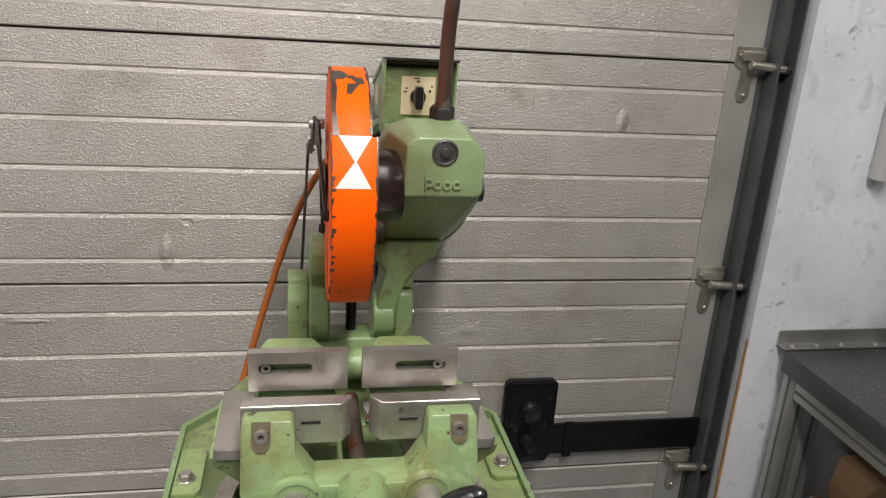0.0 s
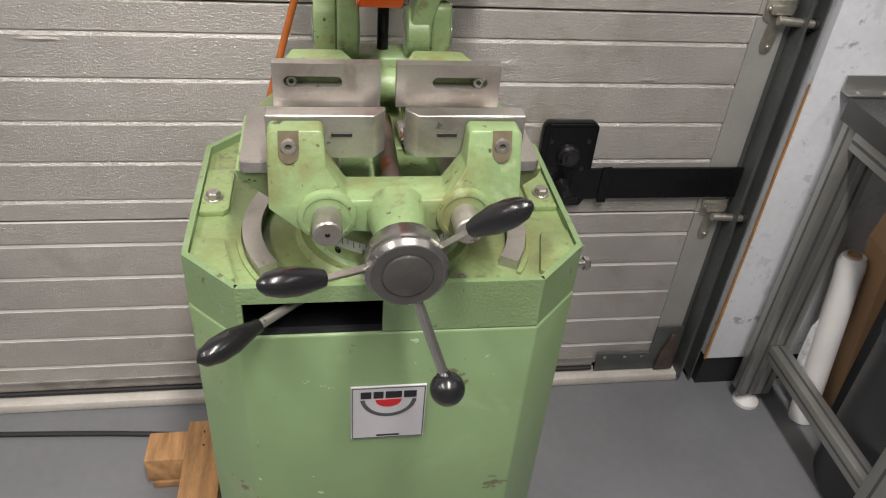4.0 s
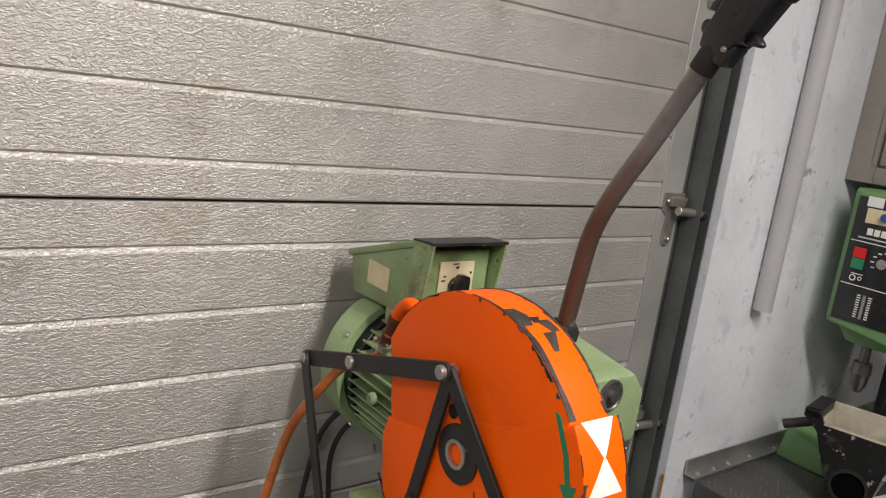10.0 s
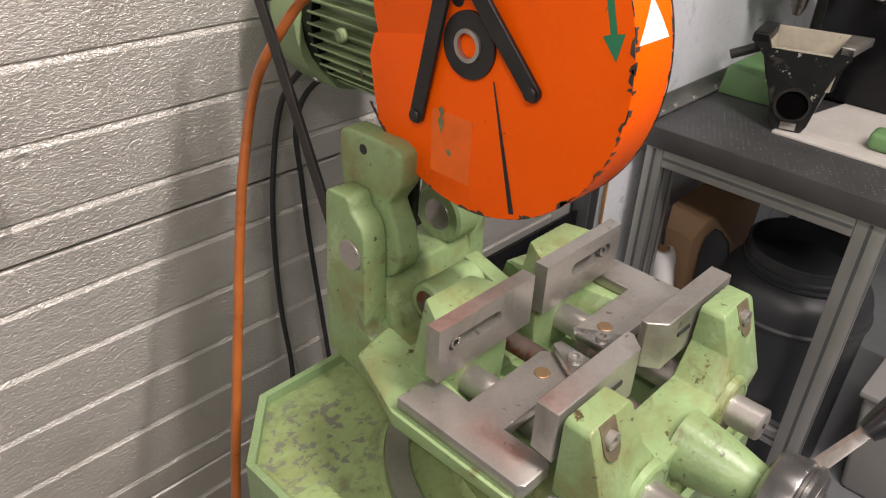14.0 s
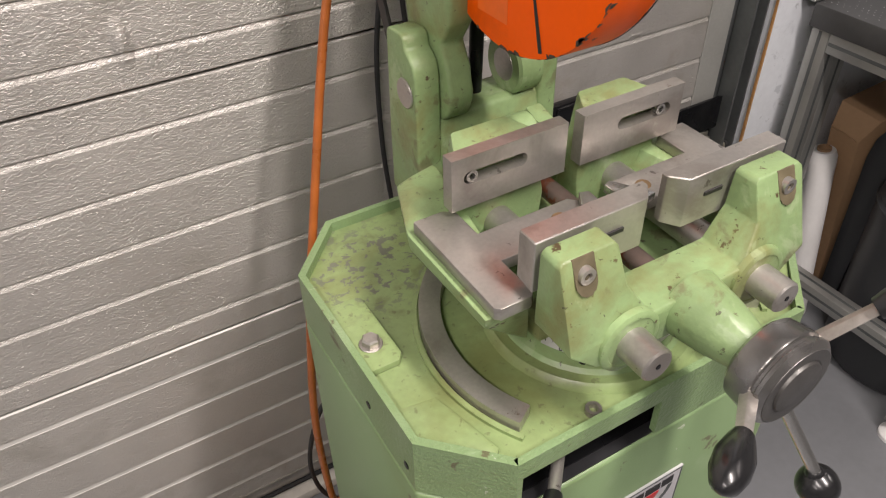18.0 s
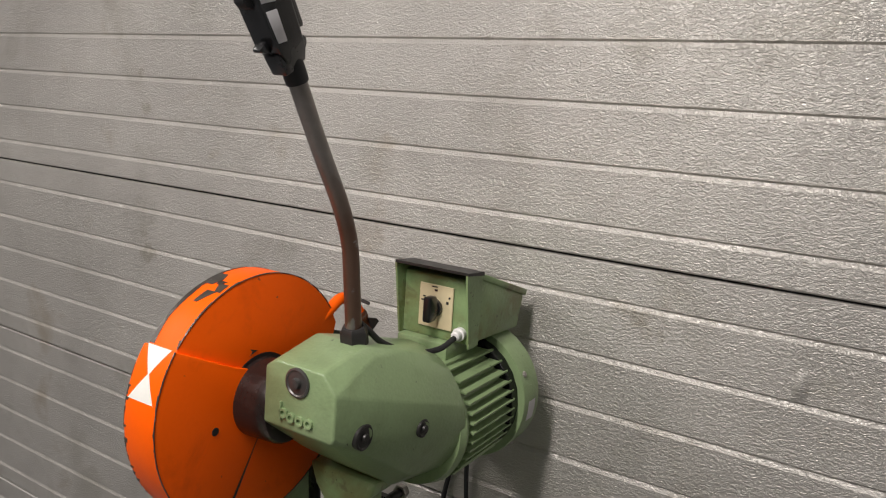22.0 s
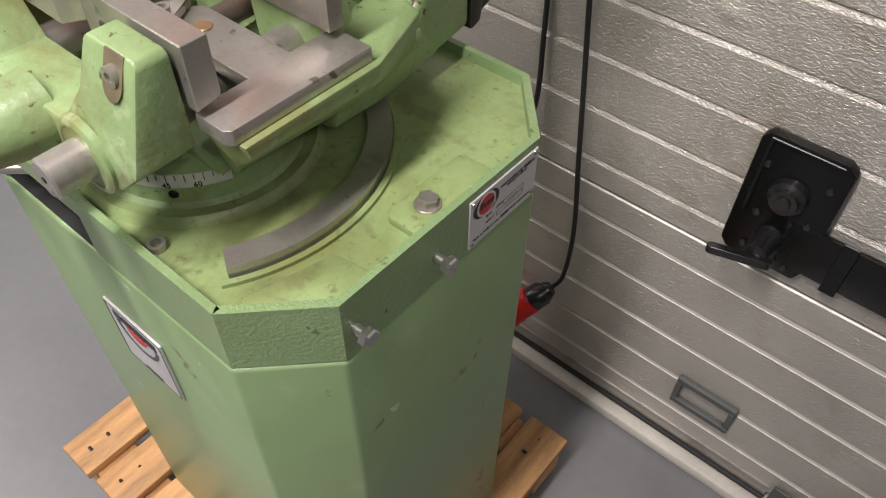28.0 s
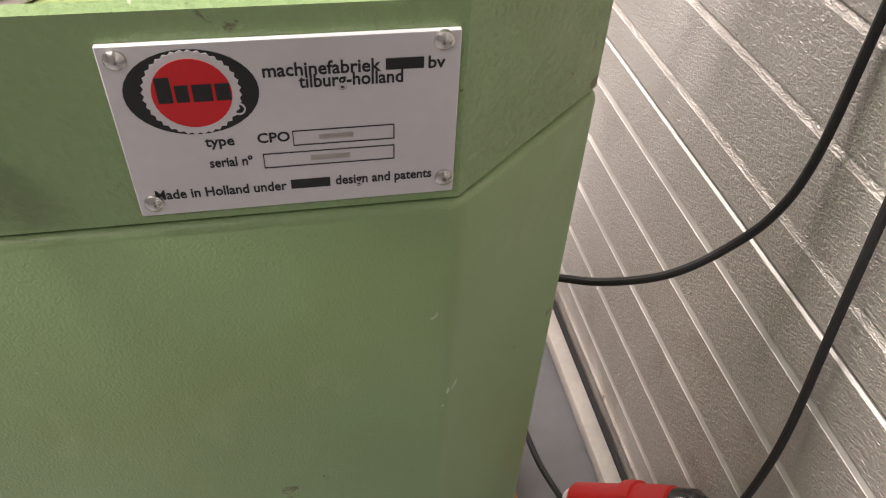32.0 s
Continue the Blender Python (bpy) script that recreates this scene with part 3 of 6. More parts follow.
front = join(box(-0.1965, 0.1965, -0.195, -0.187, 0.954, TOP), box(-0.0125, 0.1965, -0.195, -0.187, 0.9006, 0.954), box(-0.1965, -0.1895, -0.195, -0.187, 0.9006, 0.954))
part("seam_gap", prism(octagon(0.2655, -0.192, 0.241), "z", 0.8986, 0.9005), INK, saw, "dark gap under the table rim", smooth=False)
part("table_rim", join(pan, front), GREEN_BAND, saw, smooth=False)
part("table_pan", prism(inner, "z", 0.956, 0.9665), GREEN_OILY, saw, "oil stained green table pan")
part("slot_floor", prism(octagon(0.25, -0.18, 0.22, 0.066, 0.066), "z", 0.9008, 0.9028), BLACK_PAINT, saw)
for s in (-1, 1):
    pad = [(s * 0.2595, -0.017), (s * 0.2595, 0.097), (s * 0.225, 0.097), (s * 0.219, 0.091), (s * 0.219, -0.008), (s * 0.226, -0.017)]
    part("bolt_pad", prism(pad, "z", 0.966, 0.9755, 0.0015), GREEN_OILY, saw)
    part("table_bolt", hexbolt((s * 0.2425, 0.019, 0.976), (s * 0.2425, 0.019, 0.9865), 0.0105), STEEL, saw)
    part("washer", cyl((s * 0.2425, 0.019, 0.9755), (s * 0.2425, 0.019, 0.9775), 0.0135), STEEL, saw)
    wedge = [(s * 0.2595, -0.118), (s * 0.2595, -0.075), (s * 0.219, -0.081), (s * 0.198, -0.166), (s * 0.205, -0.172)]
    part("corner_pad", prism(wedge, "z", 0.966, 0.9745, 0.001), GREEN_OILY, saw)
    part("pan_hole", pipe((s * 0.09, -0.175, 0.9665), (s * 0.09, -0.175, 0.9735), 0.0085, 0.005, 20), STEEL, saw)

# turntable and its curved clamps
CX, CY = 0.0, -0.056
part("turntable_flange", turned((CX, CY, 0.9665), (CX, CY, 1), [(0, 0.126), (0.006, 0.1225), (0.009, 0.119), (0.0075, 0.114), (0.0075, 0.102)], 72), GREEN_OILY, saw)
part("turntable", turned((CX, CY, 0.973), (CX, CY, 1), [(0, 0.108), (0.005, 0.102), (0.012, 0.1005), (0.045, 0.1), (0.052, 0.096)], 72), GREEN_CAST, saw)
part("clamp_arc", ring_arc(CX, CY, 0.171, 0.196, 112, 211, 0.9665, 0.982), STEEL, saw, "curved bright steel clamp strip")
part("clamp_arc", ring_arc(CX, CY, 0.171, 0.196, -31, 68, 0.9665, 0.982), STEEL, saw, "curved bright steel clamp strip")
part("pan_ridge", ring_arc(CX, CY, 0.1985, 0.2045, 112, 213, 0.9665, 0.971), GREEN_OILY, saw)
part("pan_ridge", ring_arc(CX, CY, 0.1985, 0.2045, -33, 68, 0.9665, 0.971), GREEN_OILY, saw)
scale = part("angle_scale", ring_arc(CX, CY, 0.0995, 0.1012, -160, -18, 0.995, 1.011), SILVER_LABEL, saw, "engraved angle scale strip")
for k in range(29):
    a = radians(-157 + 4.8 * k)
    u = Vector((math.cos(a), math.sin(a), 0))
    c = Vector((CX, CY, 0)) + u * 0.1014
    tall = 0.006 if k % 2 else 0.009
    w = Vector((-u.y, u.x, 0)) * 0.0004
    part("tick", hull([tuple(c + q * w + h * u * 0.0003 + Vector((0, 0, z))) for q in (-1, 1) for h in (-1, 1) for z in (1.0105 - tall, 1.0105)]), INK, scale, smooth=False)
for txt, deg in (("0", -147), ("30", -110), ("45", -52), ("60", -36)):
    a = radians(deg)
    words(txt, 0.008, Matrix.Translation((CX + 0.1015 * math.cos(a), CY + 0.1015 * math.sin(a), 0.9955)) @ Euler((radians(90), 0, a + radians(90))).to_matrix().to_4x4(), INK, scale, "numeral", 0.0002, "CENTER")
for deg in (-133, -50):
    u = Vector((math.cos(radians(deg)), math.sin(radians(deg)), 0))
    part("index_hole", cyl(Vector((CX, CY, 0.987)) + u * 0.0985, Vector((CX, CY, 0.987)) + u * 0.1022, 0.005, 14), BLACK_PAINT, saw)

# saddle casting under the vice bed
for s in (-1, 1):
    pts = [(s * x, y, z) for x, y, z in ((0.19, -0.125, 1.106), (0.19, 0.02, 1.106), (0.145, -0.13, 1.106), (0.135, 0.11, 1.106), (0.155, 0.11, 1.10), (0.187, -0.12, 1.09), (0.187, 0.02, 1.085), (0.12, -0.10, 1.022), (0.13, 0.06, 1.022), (0.11, 0.15, 1.022), (0.10, 0.12, 1.106))]
    part("saddle_wing", hull(pts, 0.004), GREEN_CAST, saw)
    bed = [(s * 0.183, 0.018), (s * 0.183, -0.128), (s * 0.178, -0.133), (s * 0.146, -0.133), (s * 0.141, -0.128), (s * 0.141, -0.078), (s * 0.030, -0.078), (s * 0.016, -0.062), (s * 0.016, -0.046), (s * 0.028, -0.032), (s * 0.138, -0.032), (s * 0.138, 0.012), (s * 0.150, 0.018)]
    part("bed_plate", prism(bed, "z", 1.1065, 1.121, 0.0012), STEEL, saw, "worn ground steel vice bed plate")
    part("bed_plug", cyl((s * 0.055, -0.055, 1.1205), (s * 0.055, -0.055, 1.1225), 0.0085), BRASS, saw)
    tri = [(s * 0.012, -0.088), (s * 0.046, -0.082), (s * 0.020, -0.040), (s * 0.010, -0.044)]
    part("blade_guide", prism(tri, "z", 1.1215, 1.131, 0.001), STEEL_BRIGHT, saw, "small bright steel blade guide")
    part("guide_screw", pipe((s * 0.024, -0.071, 1.131), (s * 0.024, -0.071, 1.135), 0.0075, 0.004, 16), STEEL, saw)
    part("saddle_rib", hull([(s * 0.03, 0.05, 1.03), (s * 0.13, 0.05, 1.03), (s * 0.03, 0.085, 1.03), (s * 0.13, 0.085, 1.03), (s * 0.05, 0.05, 1.10), (s * 0.13, 0.05, 1.10), (s * 0.05, 0.085, 1.10), (s * 0.13, 0.085, 1.10)], 0.004), GREEN_CAST, saw)
part("saddle_base", hull([(x, y, z) for x in (-0.115, 0.115) for y in (-0.11, 0.16) for z in (1.02, 1.045)], 0.006), GREEN_CAST, saw)
for x in (-0.081, 0.081):
    part("guide_rod", cyl((x, -0.232, 1.084), (x, 0.06, 1.084), 0.0172, 28, 0.002), STEEL, saw, "round steel guide rod")
    part("rod_centre", cyl((x, -0.2328, 1.084), (x, -0.2315, 1.084), 0.003, 12), BLACK_PAINT, saw)
part("vice_screw", cyl((0, -0.25, 1.084), (0, 0.05, 1.084), 0.012), RUSTY, saw)

# moving jaw casting
half = [(0.0, 1.105), (0.058, 1.105), (0.0805, 1.140), (0.083, 1.176), (0.087, 1.180), (0.142, 1.180), (0.146, 1.175), (0.147, 1.095), (0.115, 1.066), (0.0, 1.058)]
front_shape = [(-x, z) for x, z in half[:-1]] + [(x, z) for x, z in reversed(half)]
front_shape = [p for i, p in enumerate(front_shape) if i == 0 or p != front_shape[0]]
jaw = prism(front_shape, "y", -0.194, -0.139)
for v in jaw.verts:
    if v.co.y < -0.15 and v.co.z > 1.11:
        v.co.y += (v.co.z - 1.11) * 0.42
part("jaw_casting", bev(jaw, 0.0022, 2), GREEN_CAST, saw, "light green cast moving vice jaw")
for s in (-1, 1):
    part("rod_boss", turned((s * 0.081, -0.19, 1.084), (s * 0.081, -0.3, 1.084), [(0, 0.035), (0.0065, 0.034), (0.0085, 0.031), (0.0085, 0.0275), (0.0075, 0.0265), (0.0075, 0.017)], 36), GREEN_CAST, saw)
    x = s * 0.122
    u_shape = [(-0.0115, 1.1795), (-0.0115, 1.158)] + [(0.0115 * math.cos(a), 1.158 + 0.0125 * math.sin(a)) for a in np.linspace(math.pi + 0.3, 2 * math.pi - 0.3, 6)] + [(0.0115, 1.158), (0.0115, 1.1795)]
    # no hollow is cut; a dark brown slab stands in for the pocket's shade
    part("bolt_pocket", hull([(x + dx, -0.194 + (z - 1.11) * 0.42 + dy, z) for dx, z in u_shape for dy in (-0.0006, 0.008)]), POCKET_SHADE, saw, "bolt pocket with its shade put into the colour", smooth=False)
    part("jaw_bolt", pipe((x, -0.166, 1.164), (x, -0.1755, 1.164), 0.0082, 0.0042, 20), STEEL, saw)
    lo = (-0.149, -0.0105) if s < 0 else (0.0135, 0.156)
    inx = lo[1] if s < 0 else lo[0]
    plate = hull([(x2, y, z) for x2 in lo for y, z in ((-0.136, 1.184), (-0.1125, 1.184), (-0.1125, 1.132), (-0.136, 1.128)) if not (abs(x2 - inx) < 1e-6 and y < -0.13)] + [(inx - s * -0.014, -0.136, 1.184), (inx - s * -0.014, -0.136, 1.128), (inx, -0.12, 1.184), (inx, -0.12, 1.13)], 0.001, 1)
    part("jaw_plate", plate, STEEL, saw, "worn ground steel jaw plate")
    part("jaw_slot", box(s * 0.05, s * 0.074, -0.1375, -0.1355, 1.157, 1.162, 0.0005, 1) if s > 0 else box(-0.074, -0.05, -0.1375, -0.1355, 1.157, 1.162, 0.0005, 1), STEEL_DARK, saw)
part("screw_nose", turned((0, -0.185, 1.084), (0, -0.4, 1.084), [(0, 0.036), (0.015, 0.034), (0.04, 0.0305), (0.08, 0.0215), (0.083, 0.019), (0.083, 0.01)], 40), GREEN_CAST, saw)

# crank wheel
wheel = part("crank_hub", turned((0.002, -0.262, 1.084), (0.002, -0.4, 1.084), [(0, 0.012), (0.004, 0.038), (0.008, 0.043), (0.03, 0.046), (0.032, 0.0455), (0.0335, 0.0435), (0.036, 0.0435), (0.0375, 0.0455), (0.041, 0.0455), (0.046, 0.0405), (0.046, 0.0)], 56), HUB_STEEL, saw, "turned bright steel crank hub")

part("hub_face", turned((0.002, -0.3078, 1.084), (0.002, -0.5, 1.084), [(0, 0.0395), (0.0008, 0.0392), (0.0008, 0.0285), (0.0003, 0.0278), (0.0003, 0.0268), (0.003, 0.0262), (0.0038, 0.025), (0.004, 0)], 56), HUB_FACE, wheel, "dull hub face with a raised cap")


def handle(p0, p1, grip_from, grip_to, r):
    arm = part("spoke", hull([tuple(Vector(p0) + a * 0.006 * Vector((0, 1, 0)) + b * 0.006 * Vector((1, 0, 0.6))) for a in (-1, 1) for b in (-1, 1)] + [tuple(Vector(p1) + a * 0.005 * Vector((0, 1, 0)) + b * 0.005 * Vector((1, 0, 0.6))) for a in (-1, 1) for b in (-1, 1)], 0.001, 1), STEEL, wheel)
    a, b = Vector(grip_from), Vector(grip_to)
    d = (b - a).length
    part("grip", turned(a, b, [(0, 0.006), (0.0, r * 0.6), (d * 0.12, r * 0.75), (d * 0.4, r), (d * 0.65, r * 0.98), (d * 0.85, r * 0.75), (d * 0.96, r * 0.35), (d, 0)], 28), BLACK, arm, "glossy black plastic grip")


handle((-0.03, -0.288, 1.083), (-0.088, -0.328, 1.098), (-0.086, -0.326, 1.098), (-0.149, -0.359, 1.118), 0.0155)
handle((0.028, -0.288, 1.10), (0.066, -0.316, 1.150), (0.064, -0.315, 1.148), (0.113, -0.348, 1.199), 0.0155)
part("ball_arm", cyl((0.012, -0.292, 1.05), (0.047, -0.336, 0.958), 0.006), STEEL_BRIGHT, wheel)
part("ball_knob", turned((0.0455, -0.334, 0.962), (0.054, -0.345, 0.93), [(-0.002, 0.006), (0.0, 0.008)] + [(0.021 - 0.0205 * math.cos(a), 0.0205 * math.sin(a)) for a in np.linspace(0.45, math.pi - 0.001, 14)] + [(0.0416, 0.0)], 28), BLACK, wheel, "glossy black ball knob")

# clamping lever out of the front slot
lever_low = part("clamp_lever", cyl((-0.105, -0.15, 0.932), (-0.172, -0.22, 0.9385), 0.0065), STEEL, saw)
a, b = Vector((-0.168, -0.216, 0.938)), Vector((-0.233, -0.284, 0.9455))
d = (b - a).length
part("grip", turned(a, b, [(0, 0.007), (0.0, 0.009), (d * 0.15, 0.011), (d * 0.45, 0.0165), (d * 0.7, 0.0165), (d * 0.9, 0.011), (d, 0)], 28), BLACK, lever_low, "glossy black plastic grip")

# fence
for s, x0, x1, s0, s1, bx in ((-1, -0.148, -0.008, -0.134, -0.058, -0.1235), (1, 0.013, 0.153, 0.061, 0.136, 0.1235)):
    z0, z1, a0, a1 = 1.129, 1.189, 1.1565, 1.1715
    n = 8
    slot = [(s0 + 0.0075 - 0.0075 * math.sin(k * math.pi / n), 1.164 + 0.0075 * math.cos(k * math.pi / n)) for k in range(n + 1)] + [(s1 - 0.0075 + 0.0075 * math.sin(k * math.pi / n), 1.164 - 0.0075 * math.cos(k * math.pi / n)) for k in range(n + 1)]
    pl = bmesh.new()
    m = len(slot)
    rect = []
    for p in slot:
        if p[0] < s0 + 0.0076:
            q = (x0, z1) if p[1] > 1.1645 else ((x0, z0) if p[1] < 1.1635 else (x0, 1.164))
        else:
            q = (x1, z1) if p[1] > 1.1645 else ((x1, z0) if p[1] < 1.1635 else (x1, 1.164))
        rect.append(q)
    rows = {}
    for y in (0.0, 0.016):
        rows[y] = ([pl.verts.new((p[0], y, p[1])) for p in slot], [pl.verts.new((q[0], y, q[1])) for q in rect])
        for k in range(m):
            j = (k + 1) % m
            vs = [rows[y][0][k], rows[y][0][j], rows[y][1][j], rows[y][1][k]]
            pl.faces.new(vs)
    for ringi in (0, 1):
        for k in range(m):
            j = (k + 1) % m
            pl.faces.new((rows[0.0][ringi][k], rows[0.0][ringi][j], rows[0.016][ringi][j], rows[0.016][ringi][k]))
    bmesh.ops.remove_doubles(pl, verts=pl.verts, dist=1e-5)
    bmesh.ops.dissolve_degenerate(pl, dist=1e-5, edges=pl.edges)
    fence = part("fence_plate", pl, STEEL, saw, "ground steel fence plate with a long slot", smooth=False)
    part("fence_bolt", pipe((bx, 0.008, 1.164), (bx, 0.001, 1.164), 0.0068, 0.0035, 20), STEEL_BRIGHT, fence)
    part("fence_support", hull([(x0 + 0.012, 0.0165, 1.10), (x1 - 0.012, 0.0165, 1.10), (x0 + 0.012, 0.0165, 1.185), (x1 - 0.03, 0.0165, 1.185), (x0 + 0.025, 0.045, 1.192), (x1 - 0.05, 0.045, 1.192), (x0 + 0.02, 0.07, 1.03), (x1 - 0.02, 0.07, 1.03), (x0 + 0.02, 0.0165, 1.03), (x1 - 0.02, 0.0165, 1.03)], 0.004), GREEN_CAST, saw)

# rear trunnion: two posts with round pivots, a web between them
PY, PZ = 0.189, 1.163
left_post = [(0.10, 0.99), (0.15, 0.992), (0.2385, 1.006), (0.237, 1.10), (0.2305, 1.226), (0.226, 1.231), (0.196, 1.233), (0.190, 1.228), (0.187, 1.216), (0.179, 1.211), (0.170, 1.202), (0.1655, 1.188), (0.165, 1.072), (0.158, 1.062), (0.128, 1.048), (0.10, 1.03)]
right_post = [(0.09, 0.99), (0.15, 0.992), (0.2435, 1.008), (0.241, 1.10), (0.2325, 1.192), (0.223, 1.20), (0.186, 1.212), (0.170, 1.21), (0.1655, 1.19), (0.165, 1.078), (0.157, 1.068), (0.128, 1.05), (0.085, 1.03)]
for shape, x0, x1, pin0, pin1 in ((left_post, -0.096, -0.0625, -0.0955, -0.0985), (right_post, 0.0785, 0.11, 0.1095, 0.1125)):
    part("post", prism(shape, "x", x0, x1, 0.007, 3), GREEN_CAST, saw)
    part("pivot_pin", cyl((pin0, PY, PZ), (pin1, PY, PZ), 0.0185), STEEL, saw)
part("lug", turned((0.041, PY, PZ), (0.078, PY, PZ), [(0, 0.034), (0.003, 0.038), (0.033, 0.038), (0.0365, 0.034)], 40), GREEN_CAST, saw)
part("lug_face", cyl((0.0405, PY, PZ), (0.043, PY, PZ), 0.021), STEEL, saw)
part("trunnion_web", hull([(x, y, z) for x in (-0.064, 0.08) for y, z in ((0.168, 1.128), (0.176, 1.132), (0.234, 1.126), (0.234, 1.01), (0.135, 1.0), (0.15, 1.06))], 0.005, 3), GREEN_CAST, saw)
part("web_rib", hull([(x, y, z) for x in (0.040, 0.064) for y, z in ((0.14, 1.128), (0.075, 1.11), (0.075, 1.04), (0.14, 1.03))], 0.004), GREEN_CAST, saw)
part("trunnion_foot", hull([(-0.118, 0.02, 1.0), (0.122, 0.02, 1.0), (-0.097, 0.19, 1.0), (0.110, 0.19, 1.0), (-0.105, 0.1, 0.987), (0.112, 0.1, 0.987), (-0.07, 0.02, 0.985), (0.07, 0.02, 0.985), (-0.112, 0.06, 1.055), (0.122, 0.06, 1.055), (-0.0965, 0.15, 1.058), (0.1095, 0.15, 1.058), (-0.118, 0.03, 1.05), (0.126, 0.03, 1.05)], 0.006), GREEN_CAST, saw)
part("web_boss", turned((-0.045, 0.118, 1.108), (0.2, 0.118, 1.108), [(0, 0.012), (0, 0.022), (0.004, 0.025), (0.075, 0.025), (0.08, 0.02)], 32), GREEN_CAST, saw)
part("boss_bore", cyl((-0.0455, 0.118, 1.108), (-0.044, 0.118, 1.108), 0.0165, 24), RUSTY, saw, "rusty bore in the casting")
part("damper", cyl((0.009, 0.205, 1.12), (0.009, 0.195, 1.30), 0.009), BLACK_PAINT, saw)
# counter arm and swing arm
counter = [(0.228, 1.145), (0.232, 1.18), (0.240, 1.21), (0.248, 1.25), (0.246, 1.285), (0.236, 1.291), (0.162, 1.293), (0.146, 1.286), (0.147, 1.25), (0.166, 1.222), (0.151, 1.195)] + [(0.187 + 0.042 * math.cos(a), 1.163 + 0.042 * math.sin(a)) for a in np.linspace(2.7, 5.6, 10)]
part("counter_arm", prism(counter, "x", -0.0615, -0.029, 0.005, 3), GREEN_CAST, saw)
part("lug_face", cyl((-0.0295, PY, PZ), (-0.027, PY, PZ), 0.019), STEEL, saw)
for y, z in ((0.205, 1.27), (0.222, 1.2)):
    part("arm_plug", cyl((-0.0612, y, z), (-0.0622, y, z), 0.006, 14), STEEL_DARK, saw)
arm_shape = [(0.043, 1.165), (0.050, 1.205), (0.060, 1.25), (0.045, 1.268), (0.033, 1.30), (0.15, 1.30), (0.142, 1.277), (0.108, 1.252), (0.093, 1.23), (0.081, 1.19), (0.0775, 1.165)]
part("swing_arm", prism(arm_shape, "y", 0.158, 0.226, 0.005, 3), GREEN_CAST, saw)
part("swing_arm_stop", hull([(x, y, z) for x in (0.07, 0.109) for y, z in ((0.172, 1.217), (0.234, 1.204), (0.234, 1.25), (0.172, 1.255))], 0.004), GREEN_CAST, saw)
part("stop_pin", cyl((0.1085, 0.195, 1.228), (0.1105, 0.195, 1.228), 0.0055, 14), STEEL, saw)
part("stop_screw", cyl((0.095, 0.232, 1.216), (0.095, 0.315, 1.21), 0.007), STEEL_DARK, saw)
part("stop_nut", hexbolt((0.095, 0.25, 1.2145), (0.095, 0.264, 1.2135), 0.014), STEEL_DARK, saw)
part("stop_nut", hexbolt((0.095, 0.298, 1.211), (0.095, 0.312, 1.21), 0.012), STEEL, saw)
part("rear_bracket", hull([(x, y, z) for x in (0.088, 0.112) for y, z in ((0.245, 1.10), (0.262, 1.095), (0.272, 1.06), (0.262, 1.005), (0.245, 1.0))], 0.003), STEEL_DARK, saw)
part("rear_screw", cyl((0.1, 0.262, 1.062), (0.1, 0.352, 1.034), 0.009), STEEL_DARK, saw)
part("rear_nut", hexbolt((0.1, 0.335, 1.039), (0.1, 0.352, 1.034), 0.015), STEEL_DARK, saw)
part("rear_knob", cyl((0.1, 0.262, 1.088), (0.1, 0.285, 1.085), 0.014), STEEL_DARK, saw)
part("rear_web", hull([(x, y, z) for x in (0.096, 0.104) for y, z in ((0.262, 1.055), (0.335, 1.035), (0.27, 1.01))]), STEEL_DARK, saw)

# gearbox
rear = [(0.115 + 0.081 * math.cos(a), 0.245, 1.372 + 0.092 * math.sin(a)) for a in np.linspace(0, 2 * math.pi, 21)[:-1]]
fr = [(x, 0.032, z) for x, z in ((0.066, 1.406), (0.174, 1.406), (0.178, 1.412), (0.179, 1.466), (0.158, 1.489), (0.084, 1.489), (0.068, 1.478))]
mid = [(x, 0.115, z) for x, z in ((0.052, 1.34), (0.155, 1.338), (0.184, 1.36), (0.192, 1.43), (0.170, 1.492), (0.155, 1.502), (0.075, 1.502), (0.052, 1.48))] + [(x, 0.20, z) for x, z in ((0.06, 1.278), (0.145, 1.276), (0.178, 1.302), (0.19, 1.35), (0.192, 1.42), (0.172, 1.48), (0.06, 1.478))]
rear += [(0.121 + 0.1 * math.cos(a), 0.266, 1.368 + 0.1 * math.sin(a)) for a in np.linspace(0, 2 * math.pi, 25)[:-1]]
part("gearbox", hull(fr + mid + rear, 0.006, 3), GREEN_MOTOR, saw, "dark green cast gearbox housing")
part("front_plug", turned((0.121, 0.034, 1.469), (0.121, -0.1, 1.469), [(0, 0.0185), (0.004, 0.0185), (0.005, 0.016), (0.0035, 0.0145), (0.004, 0.007), (0.009, 0.006), (0.010, 0.0)], 28), HUB_FACE, saw, "dark steel oil sight plug")
for c, r in (((0.1855, 0.078, 1.404), 0.0165), ((0.2035, 0.181, 1.386), 0.0125)):
    part("side_plug", turned((c[0] - 0.004, c[1], c[2]), (c[0] + 0.1, c[1], c[2]), [(0, r), (0.007, r), (0.008, r - 0.002), (0.0065, r - 0.004), (0.007, 0.006), (0.0105, 0.005), (0.011, 0)], 26), STEEL_DARK, saw)
